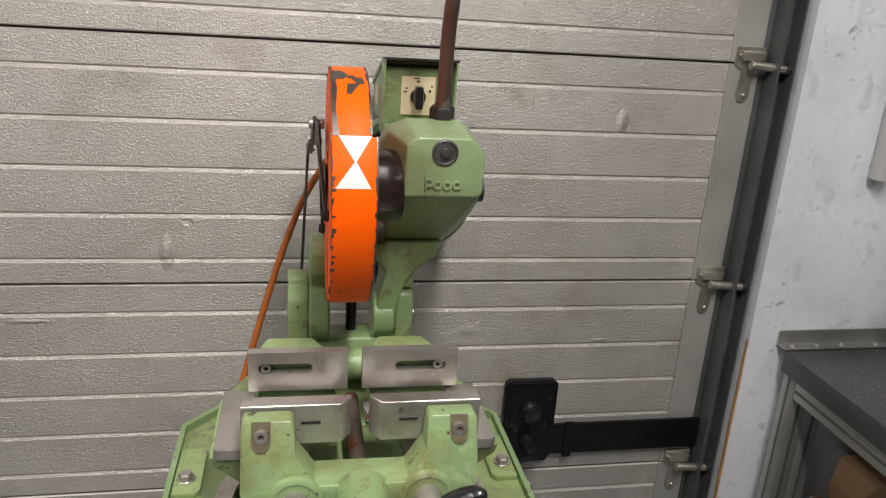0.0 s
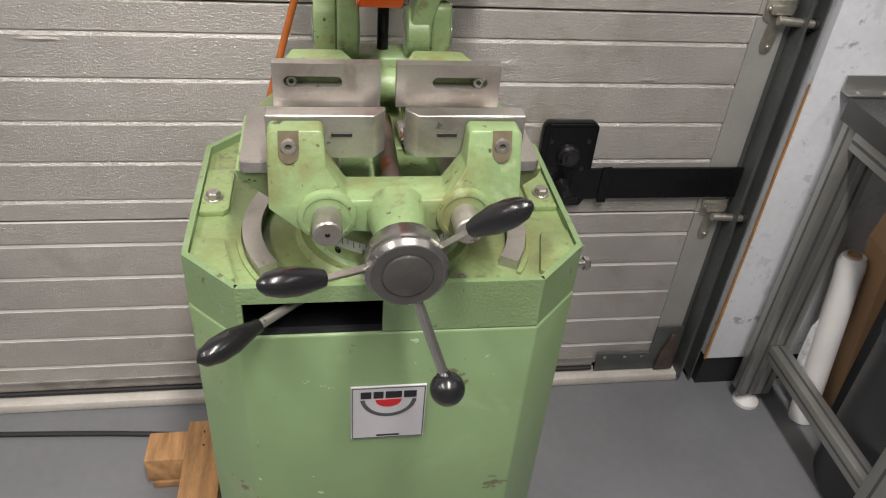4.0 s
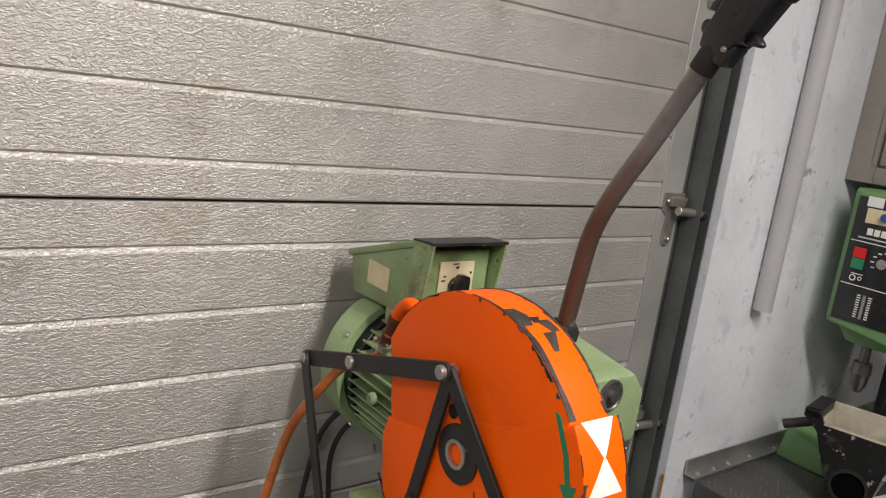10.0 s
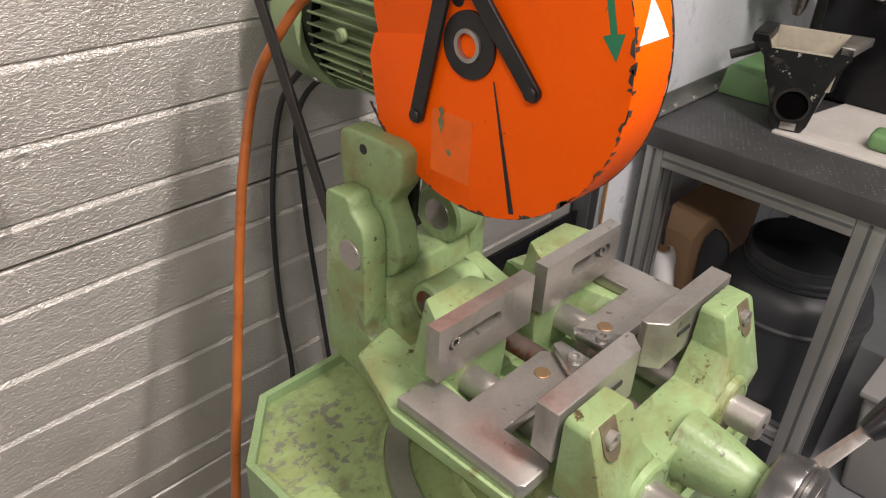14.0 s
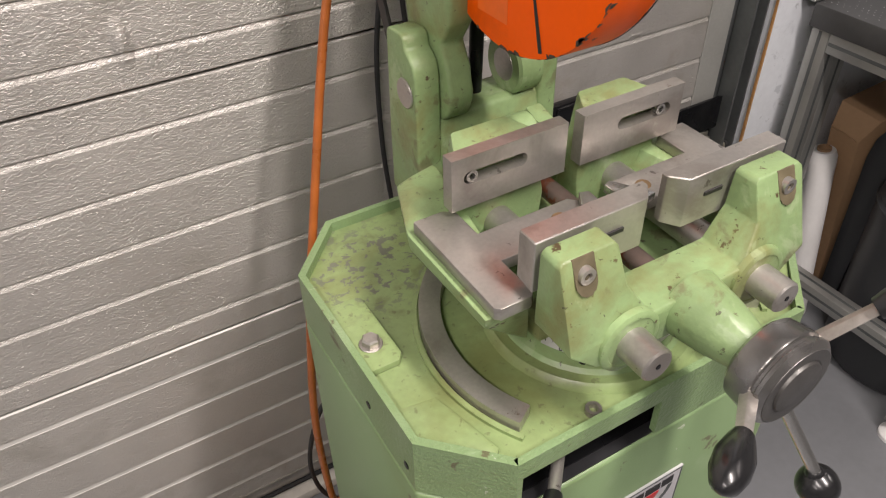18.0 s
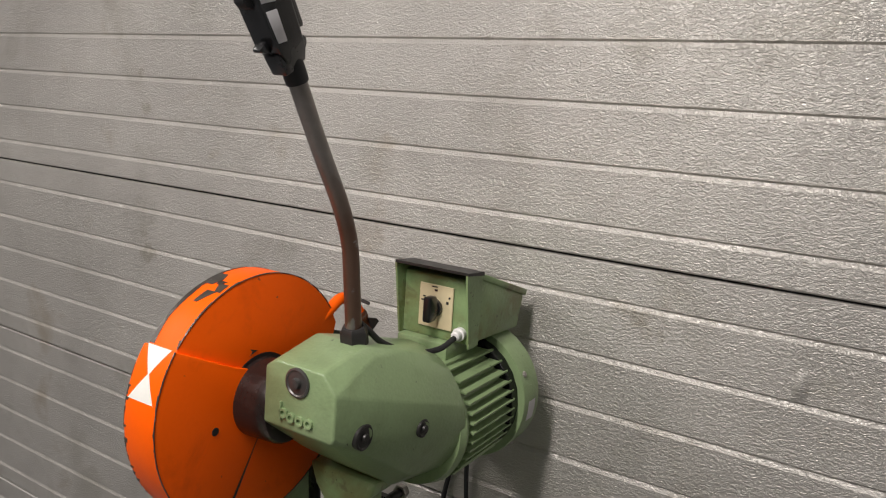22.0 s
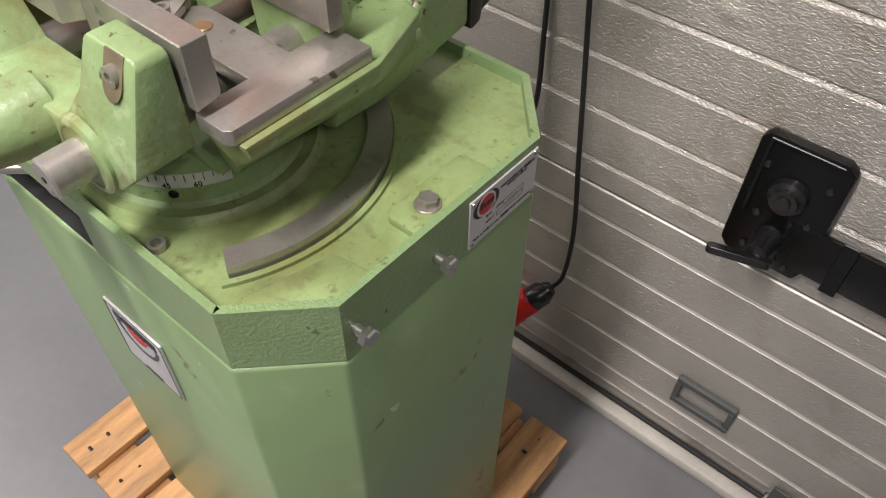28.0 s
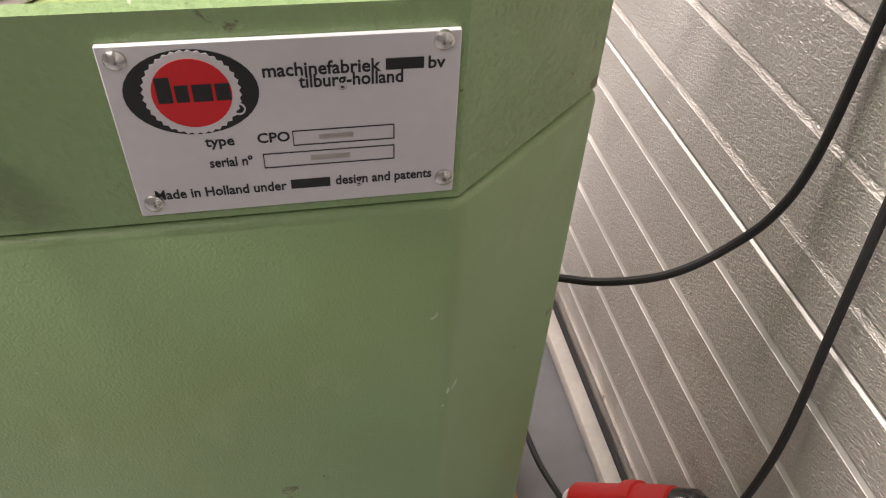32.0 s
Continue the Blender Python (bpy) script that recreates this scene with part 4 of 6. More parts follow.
# raised maker's mark as plain strokes
for k, (x, h) in enumerate(((0.1005, 0.019), (0.1125, 0.013), (0.1265, 0.012), (0.1405, 0.013))):
    part("raised_mark", pipe((x, 0.0325, 1.4225 + h / 2 - 0.006), (x, 0.0285, 1.4225 + h / 2 - 0.006), 0.0062, 0.0035, 18), GREEN_MOTOR, saw)
part("raised_mark", box(0.0945, 0.0975, 0.0285, 0.0325, 1.416, 1.44, 0.001), GREEN_MOTOR, saw)
part("spindle_collar", turned((0.012, 0.08, 1.41), (0.2, 0.08, 1.41), [(0, 0.0535), (0.006, 0.053), (0.03, 0.0515), (0.052, 0.050), (0.056, 0.047)], 48), mat("dark_brown_collar", (0.026, 0.017, 0.015), 0.24, 0.2, vary=0.4, scale=30, grain=120, bump=0.08, spots=(0.09, 0.05, 0.035), spot_at=0.6, spot_scale=22), saw, "dark brown oiled spindle collar")
part("collar_shadow_gap", turned((0.0125, 0.08, 1.41), (0.2, 0.08, 1.41), [(0, 0.0), (0, 0.0585), (0.0008, 0.0585), (0.0008, 0.05)], 48), INK, saw)

# motor
MX, MZ = 0.125, 1.347
motor = part("motor", turned((MX, 0.258, MZ), (MX, 0.6, MZ), [(0, 0.094), (0.012, 0.098), (0.022, 0.095), (0.024, 0.086), (0.165, 0.086), (0.166, 0.05)], 48), GREEN_MOTOR, saw, "dark green finned electric motor")
for side in (-1, 1):
    for k in range(13):
        h = -0.084 + 0.014 * k
        x0 = MX + side * math.sqrt(max(0.0, 0.082 ** 2 - h * h))
        x1 = MX + side * math.sqrt(0.1005 ** 2 - h * h)
        part("fin", hull([(x, y, MZ + h + q * t) for x, t in ((x0, 0.0022), (x1, 0.0013)) for q in (-1, 1) for y in (0.284, 0.412)]), GREEN_MOTOR, motor, smooth=False)
for k in range(7):
    x = MX - 0.045 + 0.015 * k
    part("fin", hull([(x + q * t, y, z) for z, t in ((MZ - 0.07, 0.002), (MZ - math.sqrt(0.1005 ** 2 - (x - MX) ** 2), 0.0012)) for q in (-1, 1) for y in (0.284, 0.412)]), GREEN_MOTOR, motor, smooth=False)
cowl = part("fan_cowl", turned((MX, 0.424, MZ), (MX, 0.6, MZ), [(0, 0.103), (0.0, 0.111), (0.004, 0.1125), (0.05, 0.1115), (0.058, 0.105), (0.062, 0.09), (0.063, 0)], 64), GREEN_MOTOR, motor, "green fan cowl")
part("cowl_gap", cyl((MX, 0.404, MZ), (MX, 0.426, MZ), 0.1), BLACK_PAINT, motor)
part("cowl_label", hull([(MX + 0.1128 * math.cos(a), y, MZ + 0.1128 * math.sin(a)) for a in (-0.25, -0.1, 0.05) for y in (0.437, 0.46)] + [(MX + 0.110, 0.45, MZ)]), SILVER_LABEL, motor)
for a in (2.6, 4.0, 0.45, 5.6):
    u = Vector((math.cos(a), 0, math.sin(a)))
    part("cowl_screw", cyl(Vector((MX, 0.434, MZ)) + u * 0.110, Vector((MX, 0.434, MZ)) + u * 0.115, 0.005, 10), STEEL, motor)
part("motor_bolt", turned((0.026, 0.341, 1.347), (-0.2, 0.341, 1.347), [(0, 0.004), (0.0, 0.009), (0.006, 0.009), (0.009, 0.006), (0.009, 0)], 16), GREEN_MOTOR, motor)
part("terminal_base", box(0.065, 0.155, 0.31, 0.40, 1.43, 1.458, 0.004), GREEN_MOTOR, motor)

# switch box with hood
sb = part("switch_box", hull([(x, y, z) for x in (0.064, 0.18) for y, z in ((0.326, 1.458), (0.326, 1.555), (0.345, 1.558), (0.505, 1.505), (0.49, 1.452))], 0.003), GREEN_CAST, saw, "light green sheet metal switch box")
part("box_lid", hull([(x, y, z) for x in (0.061, 0.183) for y, z in ((0.345, 1.556), (0.51, 1.502), (0.512, 1.512), (0.345, 1.566))], 0.002), GREEN_CAST, sb)
part("hood_top", hull([(x, y, z) for x in (0.062, 0.189) for y, z in ((0.300, 1.568), (0.300, 1.572), (0.347, 1.562), (0.347, 1.568))]), STEEL_DARK, sb, "worn dark hood edge")
for x0, x1 in ((0.0615, 0.0645), (0.1845, 0.1875)):
    part("hood_side", hull([(x, y, z) for x in (x0, x1) for y, z in ((0.300, 1.568), (0.345, 1.566), (0.345, 1.456), (0.318, 1.456))]), GREEN_CAST, sb)
pl = part("switch_plate", box(0.094, 0.153, 0.3225, 0.3255, 1.474, 1.54, 0.0008, 1), CREAM, sb, "cream switch plate with faded marks")
part("switch_boss", cyl((0.123, 0.3225, 1.506), (0.123, 0.315, 1.506), 0.0135, 24), BLACK, pl)
part("knob", hull([(0.123 + dx * 0.006, y, 1.506 + dz * 0.019) for dx in (-1, 1) for dz in (-1, 1) for y in (0.298, 0.316)] + [(0.112, 0.316, 1.506), (0.134, 0.316, 1.506)], 0.002), BLACK, pl, "black rotary knob")
for dx, dz, w, h in ((-0.022, 0.008, 0.006, 0.002), (-0.02, 0.014, 0.004, 0.002), (0.021, 0.010, 0.004, 0.004), (0.024, 0.018, 0.003, 0.003), (0.0, 0.026, 0.005, 0.003), (-0.003, 0.031, 0.01, 0.0015)):
    part("faded_mark", box(0.123 + dx - w / 2, 0.123 + dx + w / 2, 0.3218, 0.3226, 1.506 + dz - h / 2, 1.506 + dz + h / 2), INK, pl, smooth=False)
part("cable_gland", turned((0.168, 0.326, 1.474), (0.175, 0.2, 1.472), [(0, 0.010), (0.008, 0.010), (0.009, 0.0075), (0.018, 0.007), (0.02, 0.005)], 18), PAPER, sb, "pale cable gland")
part("handle_cable", tube([(0.170, 0.305, 1.472), (0.166, 0.27, 1.463), (0.155, 0.22, 1.468), (0.142, 0.17, 1.49), (0.137, 0.14, 1.515), (0.134, 0.12, 1.53)], 0.0042), BLACK_MATT, sb)
part("box_sticker", box(0.0615, 0.0638, 0.395, 0.45, 1.478, 1.512), CREAM, sb, "worn grey sticker")
part("coolant_elbow", tube([(0.004, 0.205, 1.488), (0.006, 0.224, 1.501), (0.004, 0.243, 1.509), (0.003, 0.258, 1.508), (0.006, 0.275, 1.496), (0.009, 0.288, 1.482)], 0.0085, 14), ORANGE, saw, "orange painted pipe elbow on the guard")
valve = part("hose_valve", turned((0.009, 0.286, 1.484), (0.013, 0.315, 1.432), [(0, 0.009), (0.004, 0.0105), (0.014, 0.0105), (0.016, 0.0085), (0.03, 0.0085), (0.032, 0.0105), (0.042, 0.0095), (0.052, 0.007)], 18), RUSTY, saw, "rusty coolant valve")
part("valve_tap", hull([(0.012, 0.272, 1.504), (0.012, 0.277, 1.508), (0.038, 0.272, 1.5), (0.038, 0.276, 1.504), (0.012, 0.274, 1.51), (0.038, 0.274, 1.507)], 0.001, 1), STEEL_DARK, valve)
part("valve_lever", hull([(0.016, 0.297, 1.474), (0.02, 0.302, 1.468), (0.036, 0.304, 1.47), (0.034, 0.298, 1.476), (0.024, 0.305, 1.452), (0.018, 0.302, 1.456)], 0.001, 1), STEEL_DARK, valve)
part("hose_clip", pipe((0.0125, 0.3115, 1.438), (0.0135, 0.3165, 1.429), 0.0095, 0.007, 20), ZINC, valve)
part("clip_screw", cyl((0.004, 0.31, 1.445), (-0.006, 0.31, 1.447), 0.004, 10), ZINC, valve)

# feed lever
part("lever_nut", hexbolt((0.13, 0.125, 1.495), (0.13, 0.121, 1.521), 0.019), STEEL_DARK, saw)
lv = part("feed_lever", tube([(0.13, 0.121, 1.515), (0.13, 0.113, 1.58), (0.13, 0.105, 1.63), (0.13, 0.085, 1.678), (0.13, 0.045, 1.745), (0.13, 0.002, 1.822)], 0.0105, 18), LEVER_STEEL, saw, "bent steel feed lever tube, rusty at the bend")
g0, g1 = Vector((0.13, 0.006, 1.815)), Vector((0.13, -0.075, 1.96))
gd = (g1 - g0).normalized()
gn = Vector((0, -gd.z, gd.y))


def on_grip(rows, r=0.002, seg=2):
    """A solid through points given along the grip, towards its front and across it."""
    return hull([tuple(g0 + gd * h + gn * w + Vector((t, 0, 0))) for h, w, t in rows], r, seg)


def slab(shape, t0, t1, r=0.002):
    return on_grip([(h, w, t) for h, w in shape for t in (t0, t1)], r)


part("grip_neck", turned(g0, g1, [(0, 0.011), (0.0, 0.0125), (0.004, 0.0128), (0.02, 0.0128), (0.026, 0.0115), (0.04, 0.0115)], 24), BLACK_MATT, lv)
grip = part("pistol_grip", on_grip([(h, w, t) for h, a, b, s in ((0.020, -0.012, 0.012, 0.010), (0.034, -0.015, 0.019, 0.0135), (0.05, -0.013, 0.026, 0.015), (0.10, -0.012, 0.030, 0.0155), (0.165, -0.014, 0.024, 0.015)) for w in (a, b) for t in (-s, s)], 0.005, 3), BLACK, lv, "black plastic pistol grip with trigger and side lever")
part("grip_socket", slab(((0.016, 0.008), (0.016, 0.021), (0.04, 0.025), (0.04, 0.008)), -0.011, 0.011, 0.003), BLACK, grip)
part("socket_screw", cyl(g0 + gd * 0.032 + gn * 0.016 + Vector((-0.0105, 0, 0)), g0 + gd * 0.032 + gn * 0.016 + Vector((-0.0155, 0, 0)), 0.003, 12), STEEL, grip)
part("hook", slab(((0.026, -0.010), (0.031, -0.022), (0.037, -0.0255), (0.043, -0.0235), (0.045, -0.010)), -0.009, 0.009, 0.003), BLACK, grip)
lev = part("side_lever", slab(((0.052, -0.014), (0.050, -0.027), (0.056, -0.028), (0.10, -0.023), (0.165, -0.024), (0.168, -0.014)), -0.008, 0.008, 0.0025), BLACK, grip, "long black dead man lever")
part("lever_gap", slab(((0.054, -0.0125), (0.054, -0.0145), (0.166, -0.0145), (0.166, -0.0125)), -0.0145, 0.0145, 0.0006), BLACK_MATT, lev)
part("trigger_guard", slab(((0.044, 0.024), (0.049, 0.039), (0.053, 0.040), (0.058, 0.028)), -0.006, 0.006), BLACK, grip)
part("trigger", slab(((0.088, 0.026), (0.093, 0.037), (0.100, 0.040), (0.145, 0.036), (0.15, 0.022)), -0.007, 0.007), BLACK_MATT, grip)
part("grip_label", slab(((0.050, 0.010), (0.083, 0.010), (0.085, 0.025), (0.052, 0.022)), 0.0145, 0.0162, 0.0004), SILVER_LABEL, grip, "pale grey worn label")
part("grip_label", slab(((0.090, 0.008), (0.107, 0.010), (0.110, 0.027), (0.094, 0.027)), 0.0148, 0.0164, 0.0004), SILVER_LABEL, grip, "pale grey worn label")

BARE = mat("rubbed_bare_edge", (0.075, 0.066, 0.060), 0.4, 0.5, vary=0.5, scale=60, grain=200, bump=0.1, spots=(0.20, 0.19, 0.18), spot_at=0.62, spot_scale=90)
# blade guard: two half shells, wider front cover
GY, GZ, GR = 0.081, 1.410, 0.1635


def disc_pts(r, a0, a1, n):
    return [(GY + r * math.cos(radians(a0 + (a1 - a0) * k / n)), GZ + r * math.sin(radians(a0 + (a1 - a0) * k / n))) for k in range(n + 1)]


# angles: 0 towards the door, 180 towards the front, 90 up
upper = disc_pts(GR, 150, 25, 40) + [(GY + 0.137, GZ + 0.03), (GY + 0.133, GZ + 0.0), (GY + 0.124, GZ - 0.03), (GY - 0.01, GZ - 0.03)]
lower = disc_pts(GR + 0.0062, 146, 318, 60) + [(GY + 0.133, GZ - 0.085), (GY + 0.140, GZ - 0.045), (GY + 0.132, GZ - 0.02), (GY + 0.06, GZ - 0.005), (GY, GZ + 0.036), (GY - 0.05, GZ + 0.052)]
guard = part("blade_guard_upper", prism(upper, "x", -0.0372, 0.012, 0.0015), ORANGE, saw, "bright orange sheet metal blade guard with chipped edges")
front_g = part("blade_guard_front", prism(lower, "x", -0.038, 0.018, 0.002), ORANGE, saw, "bright orange sheet metal front guard with chipped edges")
part("blade_nose", turned((-0.006, GY, GZ), (0.3, GY, GZ), [(0, 0.147), (0.0025, 0.147)], 64), STEEL, saw, "circular saw blade")
# seam of the front guard
part("guard_seam", hull([(-0.0386, GY - 0.030, GZ - 0.028), (-0.0386, GY - 0.0318, GZ - 0.028), (-0.0386, GY - 0.062, GZ - 0.151), (-0.0386, GY - 0.068, GZ - 0.149), (-0.0378, GY - 0.065, GZ - 0.148)]), INK, front_g, smooth=False)
part("guard_seam", hull([(0.0186, GY - 0.01, GZ - 0.055), (0.0186, GY - 0.0115, GZ - 0.055), (0.0186, GY - 0.062, GZ - 0.151), (0.0186, GY - 0.068, GZ - 0.149), (0.0178, GY - 0.065, GZ - 0.148)]), INK, front_g, smooth=False)
part("guard_hole", cyl((-0.0378, 0.100, 1.446), (-0.0372, 0.100, 1.446), 0.008, 18), INK, guard)
part("guard_hole", cyl((0.0182, -0.001, 1.388), (0.0189, -0.001, 1.388), 0.0055, 16), INK, front_g)
part("hub_ring", pipe((-0.0378, 0.081, 1.408), (-0.0415, 0.081, 1.408), 0.031, 0.013, 36), STEEL_DARK, front_g)
part("hub_tube", pipe((-0.0378, 0.081, 1.408), (-0.044, 0.081, 1.408), 0.0155, 0.0115, 28), STEEL, front_g)
part("hub_core", cyl((-0.037, 0.081, 1.408), (-0.0392, 0.081, 1.408), 0.0118, 20), ORANGE, front_g)
part("old_sticker", box(-0.0386, -0.0378, 0.072, 0.126, 1.268, 1.336, 0.0003, 1), mat("sticker_film", (0.86, 0.135, 0.006), 0.42, vary=0.12, scale=30, bump=0.1), front_g, "faded transparent sticker")


def rim_patch(a0, a1, x0, x1, r, material, name, x0b=None, x1b=None, parent=None, n=6):
    """A thin patch that lies on the rim between two angles."""
    x0b, x1b = x0 if x0b is None else x0b, x1 if x1b is None else x1b
    bm = bmesh.new()
    rows = []
    for k in range(n + 1):
        f = k / n
        a = radians(a0 + (a1 - a0) * f)
        rows.append([bm.verts.new((x, GY + rr * math.cos(a), GZ + rr * math.sin(a))) for rr in (r, r + 0.0007) for x in (x0 + (x0b - x0) * f, x1 + (x1b - x1) * f)])
    for p, q in zip(rows, rows[1:]):
        for i, j in ((0, 1), (1, 3), (3, 2), (2, 0)):
            bm.faces.new((p[i], p[j], q[j], q[i]))
    for e in (rows[0], rows[-1]):
        bm.faces.new((e[0], e[1], e[3], e[2]))
    return part(name, bm, material, parent or front_g, smooth=False)


MR = GR + 0.0058
rim_patch(145.8, 157, -0.030, 0.011, MR, WHITE, "white_triangle", -0.0105, -0.0085)
rim_patch(157, 168, -0.0105, -0.0085, MR, WHITE, "white_triangle", -0.034, 0.010)
# rotation arrow on the side
arrow = [(GY - 0.138, GZ + 0.066), (GY - 0.144, GZ + 0.063), (GY - 0.1525, GZ + 0.03), (GY - 0.154, GZ + 0.004), (GY - 0.161, GZ + 0.004), (GY - 0.1515, GZ - 0.017), (GY - 0.141, GZ + 0.003), (GY - 0.148, GZ + 0.004), (GY - 0.1465, GZ + 0.03)]
turn = radians(-14)
arrow = [(GY + (y - GY) * math.cos(turn) - (z - GZ) * math.sin(turn), GZ + (y - GY) * math.sin(turn) + (z - GZ) * math.cos(turn)) for y, z in arrow]
part("rotation_arrow", prism(arrow, "x", -0.0387, -0.0378), GREEN_PRINT, front_g, "painted green rotation arrow", smooth=False)
# chips along the edges
rng = random.Random(4)
for edge_x, sgn, cnt in ((-0.038, 1, 30), (0.018, -1, 22)):
    for k in range(cnt):
        a0 = 146 + 190 * rng.random() if rng.random() < 0.75 else 160 + 40 * rng.random()
        w = rng.uniform(0.0012, 0.0038)
        ln = rng.uniform(0.7, 3.4)
        rim_patch(a0, a0 + ln, edge_x + sgn * 0.0004, edge_x + sgn * w, MR - 0.0003, CHIP, "paint_chip", edge_x + sgn * 0.0004, edge_x + sgn * w * rng.uniform(0.2, 0.9), n=2)
for edge_x, sgn in ((-0.0372, 1), (0.012, -1)):
    for k in range(16):
        a0 = 30 + 112 * rng.random()
        w = rng.uniform(0.001, 0.005)
        rim_patch(a0, a0 + rng.uniform(1, 6), edge_x + sgn * 0.0004, edge_x + sgn * w, GR - 0.0004, CHIP, "paint_chip", edge_x + sgn * 0.0004, edge_x + sgn * w * rng.uniform(0.2, 0.9), guard, n=3)
# worn side edges
for k in range(34):
    a = radians(146 + 190 * rng.random() if k % 3 else 60 + 82 * rng.random())
    fixed = 60 < math.degrees(a) < 146
    r1 = (GR if fixed else GR + 0.0062) - 0.0006
    x = -0.0376 if fixed else -0.0384
    ln, dp = rng.uniform(0.01, 0.05), rng.uniform(0.0015, 0.005)
    pts = [(GY + r * math.cos(b), GZ + r * math.sin(b)) for r, b in ((r1, a - ln), (r1, a + ln), (r1 - dp, a + ln * 0.5), (r1 - dp * 0.6, a - ln * 0.6))]
    part("paint_chip", prism(pts, "x", x - 0.0003, x + 0.0005), CHIP, guard if fixed else front_g, smooth=False)
rim_patch(108, 114, -0.012, 0.004, GR - 0.0002, CHIP, "bare_patch", -0.004, 0.006, guard)
rim_patch(114, 122, -0.016, 0.0, GR - 0.0002, CHIP, "bare_patch", -0.018, -0.012, guard)

for a0, a1, w0, w1 in ((98, 118, 0.003, 0.0075), (118, 132, 0.0075, 0.005), (132, 145, 0.005, 0.009), (84, 98, 0.001, 0.003), (40, 60, 0.002, 0.005)):
    rim_patch(a0, a1, -0.0368, -0.0372 + w0, GR - 0.0001, BARE, "worn_edge", -0.0368, -0.0372 + w1, guard, n=8)
for k in range(26):
    a0 = 148 + 175 * rng.random()
    w, ln = rng.uniform(0.0025, 0.0065), rng.uniform(0.8, 2.6)
    rim_patch(a0, a0 + ln, -0.0376, -0.038 + w, MR - 0.0001, CHIP, "paint_chip", -0.0376, -0.038 + w * rng.uniform(0.3, 1.0), n=2)

# a dark rubbed line runs along both rims
for a0, a1, x, w0, w1, r, who in [(30 + 6 * k, 36 + 6 * k, 0.012, rng.uniform(0.0009, 0.0026), rng.uniform(0.0009, 0.0026), GR + 0.0001, guard) for k in range(19)] + [(146 + 7 * k, 153 + 7 * k, 0.018, rng.uniform(0.0006, 0.0016), rng.uniform(0.0006, 0.0016), GR + 0.0061, front_g) for k in range(24)]:
    rim_patch(a0, a1, x - w0, x + 0.0003, r, BARE, "worn_edge", x - w1, x + 0.0003, who, n=4)
for a0, a1, x0, x1, x0b, x1b in ((100, 105, -0.033, -0.022, -0.034, -0.015), (105, 110, -0.034, -0.015, -0.036, -0.020), (106, 109, -0.018, -0.004, -0.015, -0.009)):
    rim_patch(a0, a1, x0, x1, GR - 0.0001, BARE, "bare_patch", x0b, x1b, guard)
part("paint_chip", prism([(0.060, 1.478), (0.068, 1.4755), (0.0735, 1.4735), (0.068, 1.4725), (0.060, 1.469), (0.064, 1.4738)], "x", 0.0119, 0.0126), CHIP, guard, smooth=False)
# torn flecks and the outline of an old sticker
for y, z, h in ((0.112, 1.322, 0.010), (0.112, 1.335, 0.006), (0.10, 1.295, 0.004)):
    part("sticker_fleck", hull([(-0.0394, y, z - h), (-0.0394, y + 0.005, z + h * 0.3), (-0.0394, y + 0.001, z + h), (-0.0394, y - 0.003, z + h * 0.2), (-0.0391, y, z)]), mat("green_paint_fleck", (0.16, 0.20, 0.10), 0.5, vary=0.3, scale=60, bump=0.1), front_g, smooth=False)

# linkage on the guard
LX = -0.056
link = part("link_bar", bar((LX, 0.100, 1.492), (LX - 0.001, 0.385, 1.399), 0.021, 0.005, (1, 0, 0)), STEEL_DARK, saw, "blackened flat steel link bar")
part("link_bolt", cyl((LX + 0.014, 0.100, 1.492), (LX - 0.008, 0.100, 1.492), 0.0075), STEEL, link)
part("link_bolt", cyl((LX + 0.016, 0.273, 1.4355), (LX - 0.008, 0.273, 1.4355), 0.008), STEEL, link)
part("link_bolt", cyl((LX + 0.006, 0.383, 1.40), (LX - 0.010, 0.383, 1.40), 0.0065), STEEL, link)
part("guard_bar", bar((LX + 0.006, 0.098, 1.49), (-0.042, 0.144, 1.323), 0.017, 0.005, (1, 0, 0)), STEEL_DARK, saw)
part("guard_bar", bar((LX + 0.002, 0.094, 1.492), (-0.0415, 0.004, 1.385), 0.017, 0.005, (1, 0, 0)), STEEL_DARK, saw)
for c in ((-0.047, 0.144, 1.323), (-0.0465, 0.004, 1.385)):
    part("bar_rivet", cyl((c[0] + 0.010, c[1], c[2]), (c[0] - 0.001, c[1], c[2]), 0.0068), STEEL_DARK, saw)
part("drop_bar", bar((LX - 0.006, 0.383, 1.40), (-0.076, 0.247, 1.165), 0.017, 0.005, (1, 0, 0)), STEEL_DARK, saw)

# side bolts and name plates
for y, z in ((0.001, 0.936), (-0.108, 0.937)):
    part("side_screw", cyl((0.267, y, z), (0.283, y, z), 0.006, 14), STEEL_BRIGHT, saw)
    part("side_bolt", hexbolt((0.281, y, z), (0.290, y, z), 0.0105), STEEL_BRIGHT, saw)
for y, z in ((-0.02, 0.93), (-0.105, 0.925)):
    part("side_hole", cyl((-0.2687, y, z), (-0.2694, y, z), 0.005, 14), BLACK_PAINT, saw)

# the head sits a little higher on its pivot
for ob in saw.children:
    if ob.location.z + ORG[saw].z > 1.26:
        ob.location.z += 0.005

